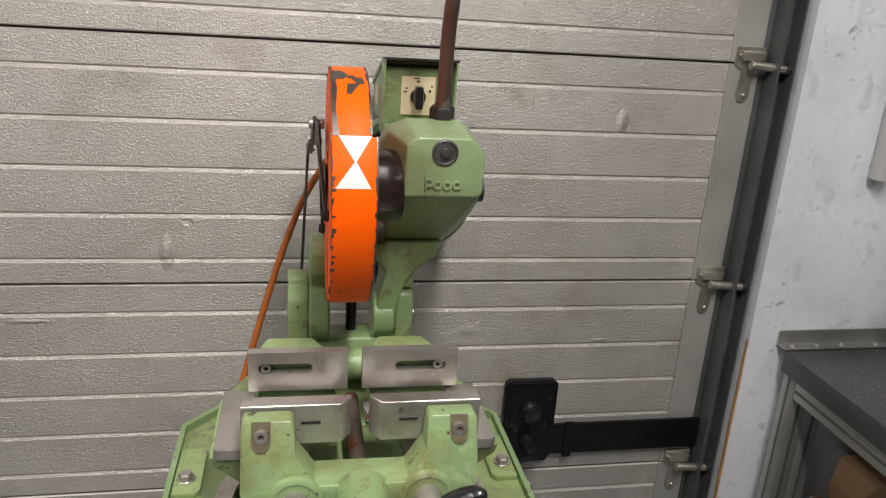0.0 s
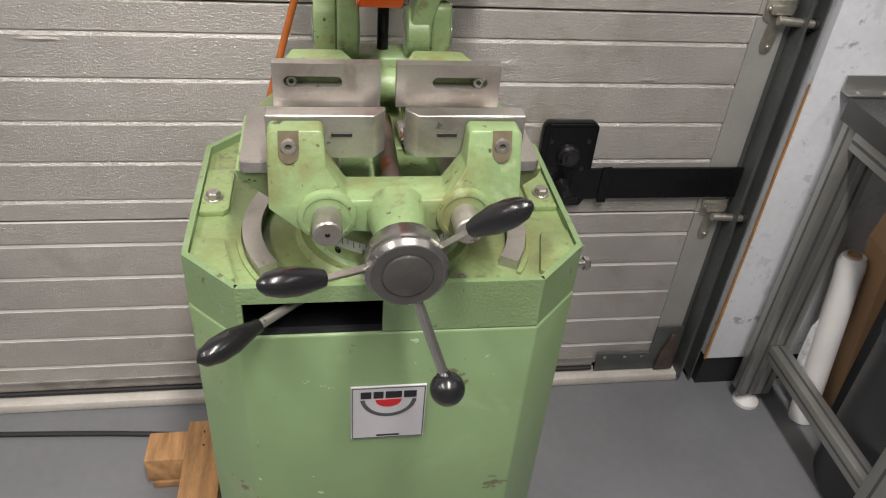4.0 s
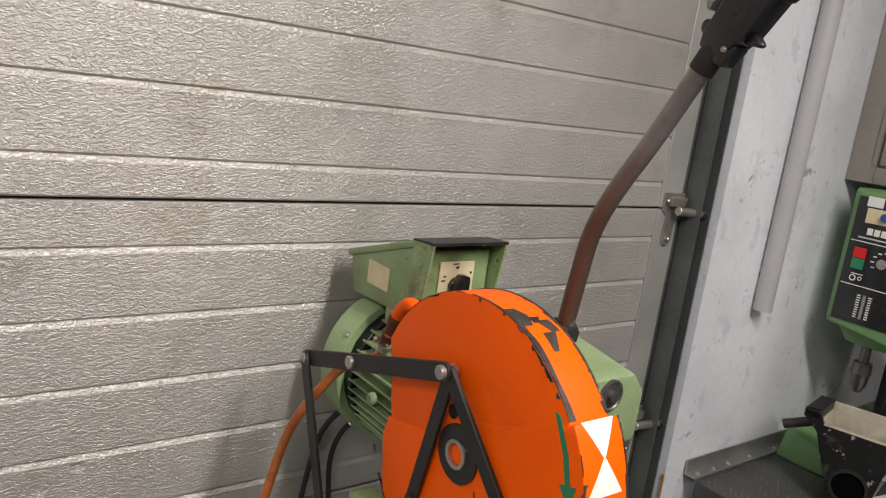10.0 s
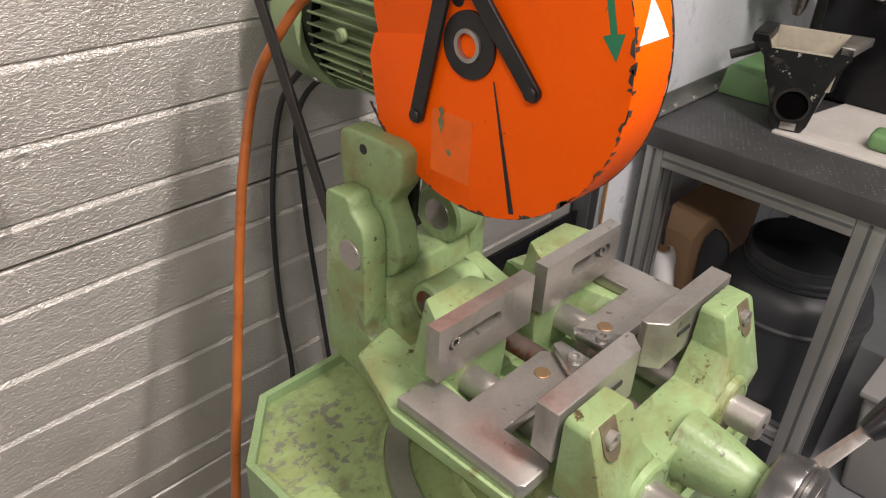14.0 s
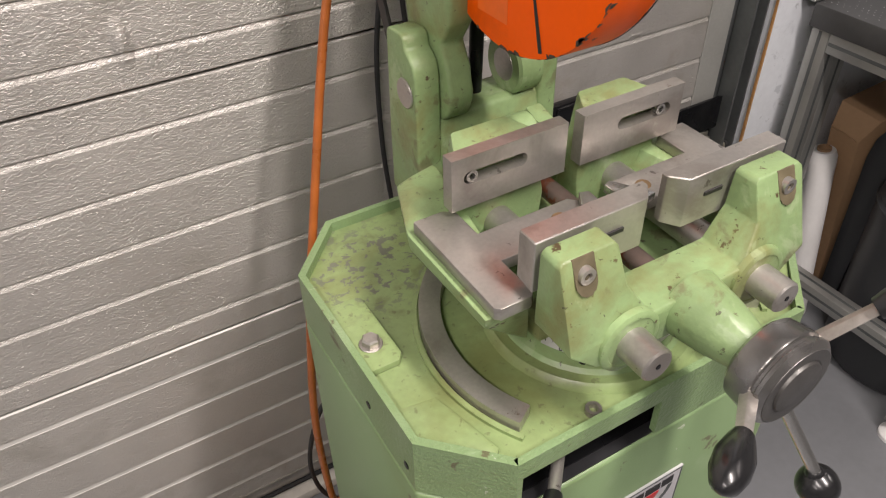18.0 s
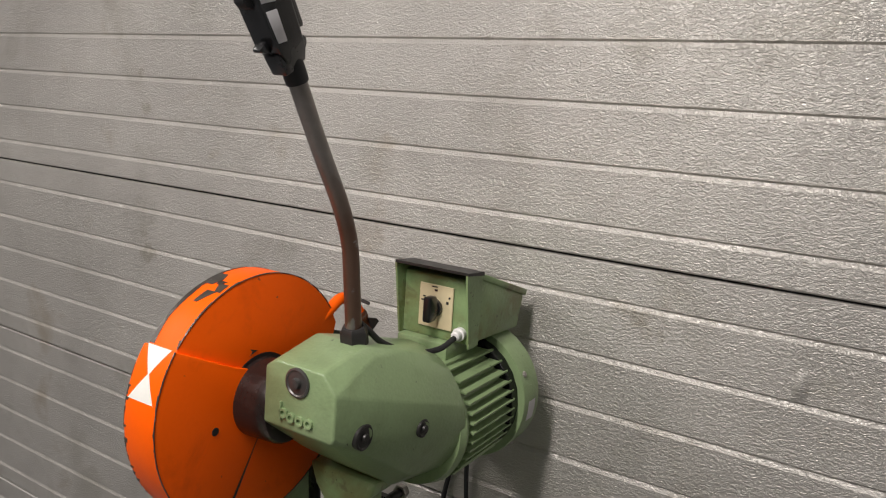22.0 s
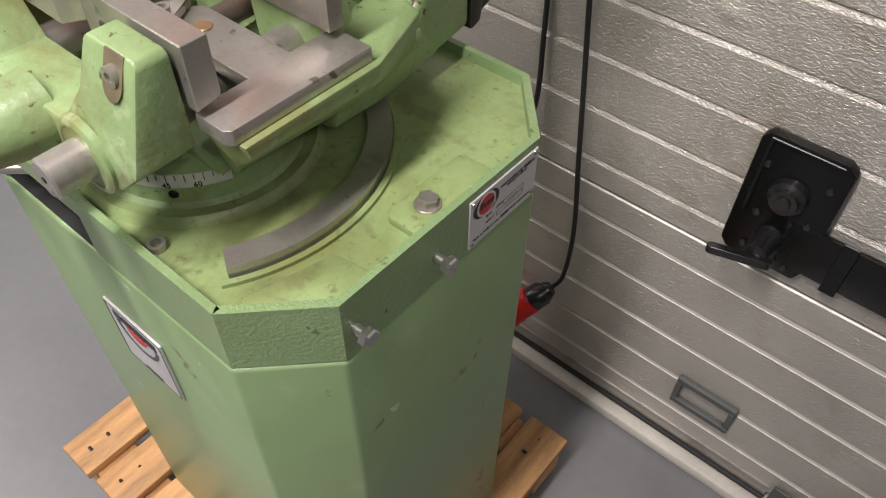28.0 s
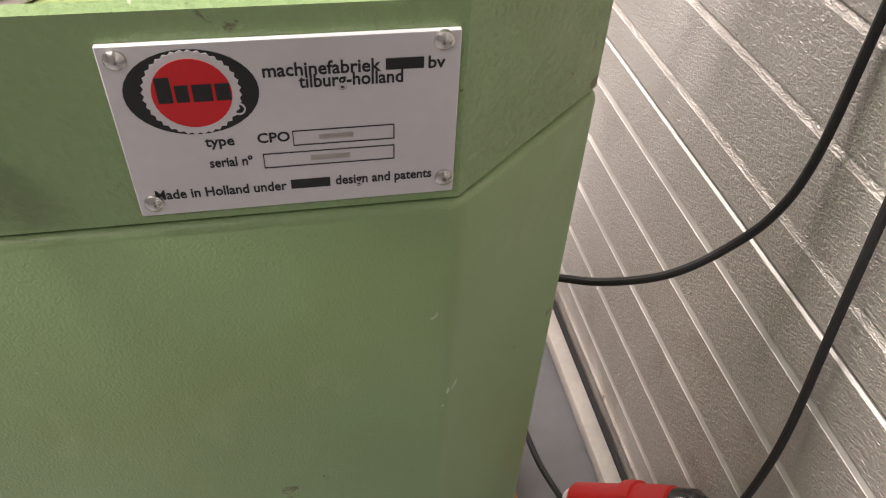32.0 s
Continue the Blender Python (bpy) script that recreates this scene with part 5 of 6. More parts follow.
# ---- workbench and what is beside it ----
bench = thing("workbench", (1.12, 0.1, 0.0), "workbench with aluminium profile frame and dark top", "workbench")
top = part("bench_top", box(1.045, 2.6, -0.125, 0.4515, 0.884, 0.936, 0.003), BENCH_TOP, bench, "dark worn bench top with metal swarf on it")
strip = part("back_strip", prism([(0.452, 0.9365), (0.484, 0.9365), (0.484, 0.975), (0.480, 0.975), (0.478, 0.941), (0.452, 0.941)], "x", 1.045, 2.6, 0.0006, 1), ALU, bench, "aluminium angle along the wall")
for x in (1.075, 1.14, 1.205, 1.30, 1.42, 1.6, 1.8):
    part("strip_screw", turned((x, 0.466, 0.9405), (x, 0.466, 1), [(0, 0.007), (0.002, 0.0065), (0.004, 0.003), (0.0045, 0)], 14), STEEL, strip)


def profile(x0, x1, y0, y1, z0, z1, name="frame_bar"):
    """An aluminium extrusion with a slot down each long side."""
    d = [x1 - x0, y1 - y0, z1 - z0]
    ax = d.index(max(d))
    bm = box(x0, x1, y0, y1, z0, z1, 0.0015)
    ob = part(name, bm, ALU, bench)
    g = 0.004
    for side in range(3):
        if side == ax:
            continue
        other = 3 - ax - side
        for hi in (0, 1):
            lo3, hi3 = [x0, y0, z0], [x1, y1, z1]
            c = (lo3[other] + hi3[other]) / 2
            lo3[other], hi3[other] = c - g, c + g
            e = hi3[side] if hi else lo3[side]
            lo3[side], hi3[side] = e - 0.0004, e + 0.0004
            lo3[ax], hi3[ax] = lo3[ax] + 0.002, hi3[ax] - 0.002
            part("profile_slot", box(lo3[0], hi3[0], lo3[1], hi3[1], lo3[2], hi3[2]), GALV, ob)
    return ob


profile(1.052, 1.097, 0.40, 0.445, 0.05, 0.882, "leg")
profile(1.0975, 1.1425, 0.40, 0.445, 0.05, 0.882, "leg")
profile(1.052, 1.097, -0.115, -0.055, 0.05, 0.882, "leg")
profile(2.5, 2.545, 0.40, 0.445, 0.05, 0.882, "leg")
profile(2.5, 2.545, -0.115, -0.055, 0.05, 0.882, "leg")
profile(1.0525, 1.0965, -0.054, 0.399, 0.838, 0.8815, "rail")
profile(1.098, 2.499, -0.114, -0.056, 0.838, 0.8815, "rail")
profile(1.144, 2.499, 0.4005, 0.4445, 0.838, 0.8815, "rail")
profile(1.082, 1.127, -0.054, 0.399, 0.195, 0.24, "rail")
for x, y in ((1.097, 0.4225), (1.0745, -0.085), (2.5225, -0.085), (2.5225, 0.4225)):
    part("foot", turned((x, y, 0.0), (x, y, 0.1), [(0, 0.036), (0.01, 0.036), (0.022, 0.025), (0.026, 0.010), (0.052, 0.010)], 24), PAPER, bench, "white levelling foot")

roll = thing("wrap_roll", (1.232, 0.35, 0), "tall white roll of stretch film under the bench", "film roll")
part("film", turned((1.232, 0.35, 0.002), (1.212, 0.414, 0.53), [(0, 0.018), (0, 0.034), (0.35, 0.0345), (0.47, 0.034), (0.495, 0.0355), (0.515, 0.0345), (0.53, 0.029), (0.53, 0.018), (0.49, 0.016)], 28), PAPER, roll)
part("core", pipe((1.2135, 0.409, 0.49), (1.212, 0.414, 0.534), 0.0175, 0.014, 20), CARD, roll)
part("loose_end", hull([(1.196, 0.372, 0.10), (1.1935, 0.376, 0.10), (1.186, 0.398, 0.34), (1.178, 0.404, 0.30), (1.1795, 0.404, 0.22), (1.184, 0.40, 0.12)], 0.0005, 1), mat("crumpled_clear_film", (0.62, 0.63, 0.64), 0.12, vary=0.3, scale=60, grain=140, bump=0.9), roll, "crumpled loose end of clear film")
cbox = thing("cardboard_box", (1.4, 0.38, 0), "tall flat brown cardboard box under the bench", "box")
part("carton", hull([(1.335, 0.362, 0.0), (1.335, 0.44, 0.0), (1.62, 0.345, 0.0), (1.62, 0.44, 0.0), (1.264, 0.362, 0.556), (1.246, 0.436, 0.575), (1.58, 0.31, 0.60), (1.30, 0.345, 0.612), (1.262, 0.44, 0.642), (1.58, 0.31, 0.64), (1.58, 0.44, 0.66)], 0.003), CARD, cbox)
part("fold_crease", tube([(1.2615, 0.3665, 0.555), (1.254, 0.398, 0.567), (1.2445, 0.434, 0.574)], 0.0022, 6), CARD, cbox)
panelb = thing("plastic_sheet", (1.3, 0.31, 0), "dark grey rounded plastic lid leaning beside a cardboard box", "plastic lid")
part("sheet", hull([(x + dx, y, z) for x, y, z in ((1.30, 0.29, 0.002), (1.30, 0.336, 0.002), (1.285, 0.342, 0.52), (1.284, 0.334, 0.575), (1.283, 0.318, 0.606), (1.283, 0.298, 0.605), (1.284, 0.272, 0.582), (1.287, 0.262, 0.545), (1.29, 0.286, 0.45)) for dx in (0, 0.012)], 0.003), DRUM, panelb)
drum = thing("plastic_drum", (1.335, 0.085, 0), "open dark grey plastic drum with a ringed neck", "drum")
part("drum_body", turned((1.335, 0.085, 0.0), (1.335, 0.085, 1), [(0, 0.18), (0.012, 0.19), (0.46, 0.195), (0.470, 0.1955), (0.475, 0.201), (0.481, 0.201), (0.486, 0.194), (0.515, 0.192), (0.54, 0.184), (0.558, 0.171), (0.57, 0.157), (0.575, 0.150)], 56), DRUM, drum)
part("neck", turned((1.335, 0.085, 0.5755), (1.335, 0.085, 1.6), [(0, 0.149), (0.005, 0.154), (0.011, 0.155), (0.014, 0.147), (0.021, 0.147), (0.024, 0.152), (0.031, 0.152), (0.034, 0.146), (0.055, 0.146), (0.058, 0.149), (0.064, 0.148), (0.066, 0.142), (0.02, 0.139), (-0.35, 0.17), (-0.36, 0.0)], 56), DRUM, drum)
crate = thing("grey_bin", (1.45, -0.35, 0), "grey plastic bin standing on the floor", "bin")
part("bin_body", hull([(1.30, -0.50, 0.0), (1.75, -0.50, 0.0), (1.30, -0.20, 0.0), (1.75, -0.20, 0.0), (1.27, -0.53, 0.33), (1.78, -0.53, 0.33), (1.27, -0.17, 0.33), (1.78, -0.17, 0.33)], 0.015, 3), GREY_PLASTIC, crate)
part("bin_rim", box(1.26, 1.79, -0.54, -0.16, 0.3305, 0.35, 0.006), GREY_PLASTIC, crate)

# conduit and wall cabinet
PIPE_GREY = mat("pale_grey_pipe", (0.42, 0.42, 0.42), 0.35, vary=0.08, bump=0.02)
struct(part("wall_conduit", turned((1.195, 0.4655, 1.35), (1.195, 0.4655, 3.5), [(0, 0.018), (0, 0.0222), (2.15, 0.0222)], 28), PIPE_GREY), "grey plastic pipe fixed upright on the wall", "pipe")
wc = thing("wall_cabinet", (1.6, 0.35, 1.70), "brown grey metal wall cabinet with a framed door above the bench", "cabinet")
CAB = mat("brown_grey_cabinet_paint", (0.30, 0.275, 0.245), 0.33, 0.15, vary=0.12, scale=4, grain=80, bump=0.04, more=(((0.22, 0.20, 0.175), 0.54, 5, 0.15, 0.5),))
part("cabinet_box", box(1.502, 2.1, 0.16, 0.487, 1.685, 2.5, 0.003), CAB, wc)
part("frame_stile", box(1.49, 1.5015, 0.42, 0.487, 1.675, 2.5, 0.002), CAB, wc)
part("frame_rail", box(1.49, 1.5015, 0.10, 0.4192, 1.675, 1.717, 0.002), CAB, wc)
part("stile_lip", box(1.4865, 1.4898, 0.42, 0.43, 1.722, 2.5, 0.0012), CAB, wc)
part("cabinet_door", box(1.4925, 1.5012, 0.10, 0.414, 1.723, 2.49, 0.0015), CAB, wc)

# bench drill, facing the saw
drill = thing("bench_drill", (1.65, 0.32, 0.936), "green bench drill press with a black control panel", "drill press")
part("drill_base", hull([(1.395, 0.295, 0.9365), (1.9, 0.295, 0.9365), (1.395, 0.448, 0.9365), (1.9, 0.448, 0.9365), (1.41, 0.305, 0.995), (1.89, 0.305, 0.995), (1.41, 0.44, 1.012), (1.89, 0.44, 1.012)], 0.005), GREEN_DRILL, drill)
part("column", cyl((1.74, 0.33, 1.0), (1.74, 0.33, 1.68), 0.04), STEEL_DARK, drill)
head = part("head", hull([(1.415, 0.262, 1.305), (1.415, 0.412, 1.325), (1.415, 0.262, 1.66), (1.415, 0.412, 1.66), (1.44, 0.245, 1.30), (1.44, 0.428, 1.32), (1.44, 0.245, 1.665), (1.44, 0.428, 1.665), (1.8, 0.245, 1.30), (1.8, 0.428, 1.32), (1.8, 0.245, 1.665), (1.8, 0.428, 1.665)], 0.008, 3), GREEN_DRILL, drill)
part("head_foot", hull([(1.45, 0.26, 1.306), (1.45, 0.40, 1.318), (1.72, 0.26, 1.306), (1.72, 0.40, 1.318), (1.47, 0.28, 1.275), (1.47, 0.38, 1.275), (1.7, 0.28, 1.275), (1.7, 0.38, 1.275)], 0.006), GREEN_DRILL, drill)
DX = 1.4115
cp = part("control_panel", box(DX, 1.4148, 0.268, 0.404, 1.338, 1.648, 0.001), BLACK, head, "black control panel with scale and buttons")


def on_panel(name, y0, y1, z0, z1, material, proud=0.0008):
    return part(name, box(DX - proud, DX + 0.0003, y0, y1, z0, z1), material, cp, smooth=False)


on_panel("emergency_plate", 0.282, 0.378, 1.586, 1.622, CREAM)
part("blue_button", cyl((DX, 0.332, 1.606), (DX - 0.012, 0.332, 1.606), 0.010), BLUE, cp)
on_panel("paper_tag", 0.345, 0.382, 1.626, 1.65, PAPER, 0.0015)
for k in range(5):
    on_panel("logo_bar", 0.288 + 0.0165 * k, 0.288 + 0.0165 * k + 0.0135, 1.558, 1.574, WHITE)
on_panel("small_print", 0.29, 0.385, 1.5475, 1.551, SILVER_LABEL)
for z in (1.538, 1.43):
    on_panel("line", 0.272, 0.40, z, z + 0.002, WHITE)
on_panel("stop_button", 0.356, 0.384, 1.499, 1.524, RED_PLASTIC, 0.006)
on_panel("start_button", 0.356, 0.384, 1.472, 1.497, GREEN_PRINT, 0.006)
part("dial", cyl((DX, 0.312, 1.497), (DX - 0.014, 0.312, 1.497), 0.0125), STEEL_BRIGHT, cp)
for k in range(9):
    a = radians(-30 + 30 * k)
    y, z = 0.312 + 0.027 * math.cos(a), 1.497 + 0.026 * math.sin(a)
    on_panel("dial_mark", y - 0.004, y + 0.004, z - 0.0014, z + 0.0014, WHITE)
part("belt_icon", pipe((DX, 0.375, 1.448), (DX - 0.0006, 0.375, 1.448), 0.008, 0.0055, 16), WHITE, cp)
part("belt_icon", pipe((DX, 0.358, 1.449), (DX - 0.0006, 0.358, 1.449), 0.005, 0.0032, 16), WHITE, cp)
on_panel("belt_icon", 0.352, 0.38, 1.458, 1.46, WHITE)
on_panel("depth_slot", 0.332, 0.339, 1.352, 1.412, ALU)
for k in range(10):
    for y in (0.318, 0.345):
        on_panel("scale_mark", y, y + 0.008, 1.354 + 0.006 * k, 1.3565 + 0.006 * k, WHITE)
CHUCK_STEEL = mat("dark_chuck_steel", (0.16, 0.15, 0.14), 0.3, 0.8, vary=0.3, scale=30, grain=150, bump=0.05)
part("chuck", turned((1.5, 0.335, 1.275), (1.5, 0.335, 0.9), [(0, 0.012), (0.045, 0.012), (0.046, 0.022), (0.075, 0.024), (0.08, 0.021), (0.105, 0.019), (0.125, 0.010)], 24), CHUCK_STEEL, drill)
part("feed_shaft", cyl((1.5, 0.25, 1.33), (1.49, 0.165, 1.325), 0.011), STEEL_BRIGHT, drill)
arm = part("feed_arm", cyl((1.49, 0.175, 1.325), (1.495, 0.2, 1.43), 0.006), STEEL_DARK, drill)
part("ball_knob", turned((1.495, 0.198, 1.42), (1.496, 0.203, 1.6), [(0, 0.006)] + [(0.019 - 0.019 * math.cos(a), 0.019 * math.sin(a)) for a in np.linspace(0.3, math.pi - 0.001, 12)], 22), BLACK, arm)
part("drill_table", box(1.56, 1.86, 0.06, 0.29, 0.9436, 1.29, 0.01), BLACK_PAINT, drill)
part("lock_knob", turned((1.565, 0.16, 1.235), (1.3, 0.17, 1.23), [(0, 0.03), (0.02, 0.031), (0.045, 0.019), (0.05, 0.010), (0.055, 0)], 24), STEEL_BRIGHT, drill)

# loose black casting standing on the bench before the drill
cast = thing("black_casting", (1.29, 0.2, 0.937), "worn black cast metal trough with a round bore", "casting")
CAST_BLACK = mat("scuffed_black_enamel", (0.011, 0.011, 0.012), 0.32, vary=0.3, scale=20, grain=150, bump=0.12, spots=(0.34, 0.32, 0.28), spot_at=0.635, spot_scale=45, more=(((0.10, 0.09, 0.08), 0.60, 14, 0.08, 0.5),))
BORE_DARK = mat("unlit_bore", (0.002, 0.002, 0.002), 0.9, vary=0.1, bump=0, gloss=0.05)
CAST_INSIDE = mat("oily_trough_paint", (0.42, 0.38, 0.30), 0.35, vary=0.25, scale=14, grain=80, bump=0.05, spots=(0.2, 0.16, 0.1), spot_at=0.66, spot_scale=30)


def on_cast(s, d, z):
    """Across the casting's front, into its depth, up from the bench."""
    return Vector((1.248 + 0.278 * s + 0.9605 * d, 0.200 - 0.9605 * s + 0.278 * d, 0.9435 + z * 0.97))


def cast_block(s0, s1, d0, d1, z0, z1, r=0.002):
    return hull([on_cast(s, d, z) for s in (s0, s1) for d in (d0, d1) for z in (z0, z1)], r)


def cast_plate(outline, d0, d1):
    bm = bmesh.new()
    rings = [[bm.verts.new(on_cast(s, d, z)) for s, z in outline] for d in (d0, d1)]
    bm.faces.new(rings[0])
    bm.faces.new(rings[1][::-1])
    for i in range(len(outline)):
        j = (i + 1) % len(outline)
        bm.faces.new((rings[0][i], rings[1][i], rings[1][j], rings[0][j]))
    bmesh.ops.recalc_face_normals(bm, faces=bm.faces)
    bmesh.ops.bevel(bm, geom=bm.edges[:], offset=0.0015, segments=2, affect="EDGES")
    return bm


part("front_plate", cast_plate([(-0.030, 0.0), (0.033, 0.0), (0.043, 0.02), (0.05, 0.06), (0.058, 0.11), (0.074, 0.165), (0.093, 0.190), (0.093, 0.216), (0.064, 0.220), (0.053, 0.192), (-0.078, 0.193), (-0.09, 0.222), (-0.124, 0.222), (-0.120, 0.200), (-0.088, 0.170), (-0.068, 0.11), (-0.05, 0.06), (-0.042, 0.02)], 0.0, 0.012), CAST_BLACK, cast, smooth=False)
part("hopper", hull([on_cast(*p) for p in ((-0.035, 0.0125, 0.0), (0.036, 0.0125, 0.0), (-0.035, 0.06, 0.0), (0.036, 0.06, 0.0), (-0.066, 0.0125, 0.105), (0.057, 0.0125, 0.105), (-0.066, 0.118, 0.105), (0.072, 0.118, 0.105))], 0.003), CAST_BLACK, cast)
part("trough_floor", cast_block(-0.074, 0.066, 0.0125, 0.118, 0.106, 0.113), CAST_INSIDE, cast, "oily cream coloured trough floor")
for nm, pts in (("side_wall", ((-0.088, -0.08, 0.0125, 0.118), (-0.068, -0.06))), ("side_wall", ((0.066, 0.074, 0.0125, 0.118), (0.060, 0.068)))):
    (s0, s1, d0, d1), (f0, f1) = pts
    part(nm, hull([on_cast(s, d, z) for d in (d0, d1) for s, z in ((s0, 0.2), (s1, 0.2), (f0, 0.108), (f1, 0.108))], 0.001), CAST_INSIDE, cast, "oily cream coloured trough side")
part("back_wall", hull([on_cast(s, d, z) for s, z in ((-0.09, 0.219), (0.094, 0.219), (-0.07, 0.108), (0.072, 0.108)) for d in (0.119, 0.128)], 0.001), CAST_INSIDE, cast, "oily cream coloured trough back")
part("outer_wall", hull([on_cast(s, d, z) for d in (0.013, 0.128) for s, z in ((0.0745, 0.2), (0.088, 0.2), (0.0685, 0.108), (0.0715, 0.108))], 0.001), CAST_BLACK, cast)
part("outer_wall", hull([on_cast(s, d, z) for d in (0.013, 0.128) for s, z in ((-0.0885, 0.2), (-0.102, 0.2), (-0.0685, 0.108), (-0.0715, 0.108))], 0.001), CAST_BLACK, cast)
part("rim_ear", hull([on_cast(s, d, z) for z in (0.2005, 0.222) for s, d in ((-0.124, 0.0), (-0.088, 0.0), (-0.114, 0.128), (-0.080, 0.128))], 0.002), STEEL_DARK, cast, "worn dark metal rim")
part("rim_ear", hull([on_cast(s, d, z) for z in (0.2005, 0.220) for s, d in ((0.064, 0.0), (0.093, 0.0), (0.078, 0.128), (0.128, 0.128))], 0.002), STEEL, cast, "worn bare metal rim")
part("rim_edge", cast_block(-0.078, 0.053, -0.0005, 0.013, 0.1925, 0.195, 0.0006), CAST_INSIDE, cast)
part("bore_ring", pipe(on_cast(0, 0.002, 0.067), on_cast(0, -0.009, 0.067), 0.041, 0.035, 32), STEEL_DARK, cast)
part("bore", cyl(on_cast(0, 0.002, 0.067), on_cast(0, -0.0025, 0.067), 0.0355, 28), BORE_DARK, cast)
part("bore_chip", cast_block(-0.015, 0.02, -0.0015, 0.002, 0.004, 0.022, 0.0007), STEEL, cast)
part("spout", pipe((1.262, 0.300, 1.125), (1.231, 0.368, 1.091), 0.0115, 0.0075, 24), STEEL_DARK, cast)

# rows of metal dots pressed into the bench top
dots = bmesh.new()
rnd = random.Random(5)
for i in range(46):
    for k in range(40):
        if rnd.random() < 0.5:
            continue
        cx, cy, r = 1.06 + 0.0135 * i, -0.115 + 0.0142 * (k + 0.5 * (i % 2)), rnd.uniform(0.0008, 0.0014)
        ring = [dots.verts.new((cx + r * math.cos(a), cy + r * math.sin(a), 0.9364)) for a in (0, 1.05, 2.09, 3.14, 4.19, 5.24)]
        dots.faces.new(ring)
part("swarf_dots", dots, SILVER_LABEL, top, "tiny bright metal specks in rows")
BOARD = mat("pale_board", (0.56, 0.53, 0.49), 0.5, vary=0.12, scale=9, grain=80, bump=0.05)
board = thing("white_board", (1.45, 0.06, 0.9365), "white plastic board lying on the bench", "board")
part("sheet", hull([(x, y, z) for x, y in ((1.279, 0.225), (1.276, -0.085), (1.60, -0.10), (1.64, 0.16)) for z in (0.9366, 0.943)], 0.001, 1), BOARD, board)
strip_board = thing("white_strip", (1.25, 0.06, 0.9365), "narrow white plastic strip beside the board", "strip")
part("sheet", hull([(x, y, z) for x, y in ((1.226, 0.222), (1.223, -0.085), (1.2725, -0.085), (1.2755, 0.225)) for z in (0.9366, 0.943)], 0.001, 1), BOARD, strip_board)
green_knob = thing("green_block", (1.31, -0.02, 0.9365), "rounded green painted block lying on a white board", "block")
part("block", hull([(x, y, z) for x, y in ((1.285, 0.03), (1.35, 0.035), (1.285, -0.04), (1.36, -0.04)) for z in (0.9434, 0.985)], 0.014, 4), GREEN_DRILL, green_knob)

# ---- pallet ----
pal = thing("wooden_pallet", (-0.04, 0.03, 0), "small worn wooden pallet under the saw", "pallet")
PX0, PY0, PY1 = -0.425, -0.30, 0.352
b0 = None
for k in range(7):
    x = PX0 + 0.1088 * k
    if b0 is None:
        b0 = part("plank", box(x, x + 0.087, PY0, PY1, 0.0985, 0.12, 0.003), WOOD, pal)
    else:
        ob = new("plank", b0.data)
        place(ob, pal, (x + 0.0435, (PY0 + PY1) / 2 + random.uniform(-0.006, 0.006), 0.10925))
    for y in (PY0 + 0.035, PY0 + 0.075, 0.02, 0.055, PY1 - 0.075, PY1 - 0.035):
        part("nail", cyl((x + 0.025 + 0.03 * random.random(), y, 0.1198), (x + 0.04, y, 0.1206), 0.0033, 8, 0.0002), STEEL_DARK, pal)
for y, x0 in ((PY0 + 0.015, -0.42), (0.0, -0.42), (PY1 - 0.095, -0.52)):
    part("bearer", box(x0, 0.31, y, y + 0.085, 0.0225, 0.098, 0.004), WOOD, pal)
    part("runner", box(x0 + 0.01, 0.30, y - 0.004, y + 0.089, 0.001, 0.022, 0.003), WOOD, pal)

# ---- door lock, handle and shoot bolt ----
lock = thing("door_lock", (0.46, 0.543, 0.72), "black door lock plate with lever and long bolt bar", "door lock")
part("lock_plate", prism([(0.405, 0.838), (0.512, 0.838), (0.526, 0.826), (0.526, 0.64), (0.514, 0.615), (0.408, 0.615), (0.396, 0.63), (0.396, 0.826)], "y", 0.524, 0.5435, 0.005), BLACK_PAINT, lock)
part("bolt_bar", box(0.48, 0.908, 0.5225, 0.5318, 0.636, 0.718, 0.002), BLACK_PAINT, lock)
part("plate_rib", prism([(0.41, 0.834), (0.51, 0.834), (0.51, 0.829), (0.415, 0.829), (0.415, 0.70), (0.41, 0.70)], "y", 0.5205, 0.5245, 0.001, 1), BLACK_PAINT, lock)
part("guide_strap", box(0.552, 0.575, 0.5185, 0.5222, 0.628, 0.726, 0.001, 1), BLACK_PAINT, lock)
part("cylinder_boss", turned((0.461, 0.524, 0.757), (0.461, 0.3, 0.757), [(0, 0.027), (0.012, 0.026), (0.016, 0.02), (0.024, 0.019), (0.024, 0.0)], 28), BLACK, lock)
part("key_cylinder", turned((0.461, 0.501, 0.757), (0.461, 0.4, 0.757), [(0, 0.010), (0.006, 0.010), (0.006, 0)], 18), STEEL_DARK, lock)
part("lever_boss", turned((0.461, 0.524, 0.672), (0.461, 0.3, 0.672), [(0, 0.021), (0.02, 0.017), (0.045, 0.015), (0.048, 0.010), (0.048, 0)], 24), BLACK, lock)
part("lever", bar((0.478, 0.478, 0.666), (0.405, 0.458, 0.664), 0.016, 0.012, (0, 0.2, 1)), BLACK, lock)
for x, z in ((0.418, 0.79), (0.505, 0.79), (0.43, 0.64), (0.497, 0.632), (0.43, 0.705), (0.50, 0.72)):
    part("plate_screw", turned((x, 0.524, z), (x, 0.4, z), [(0, 0.006), (0.003, 0.005), (0.004, 0)], 12), BLACK, lock)
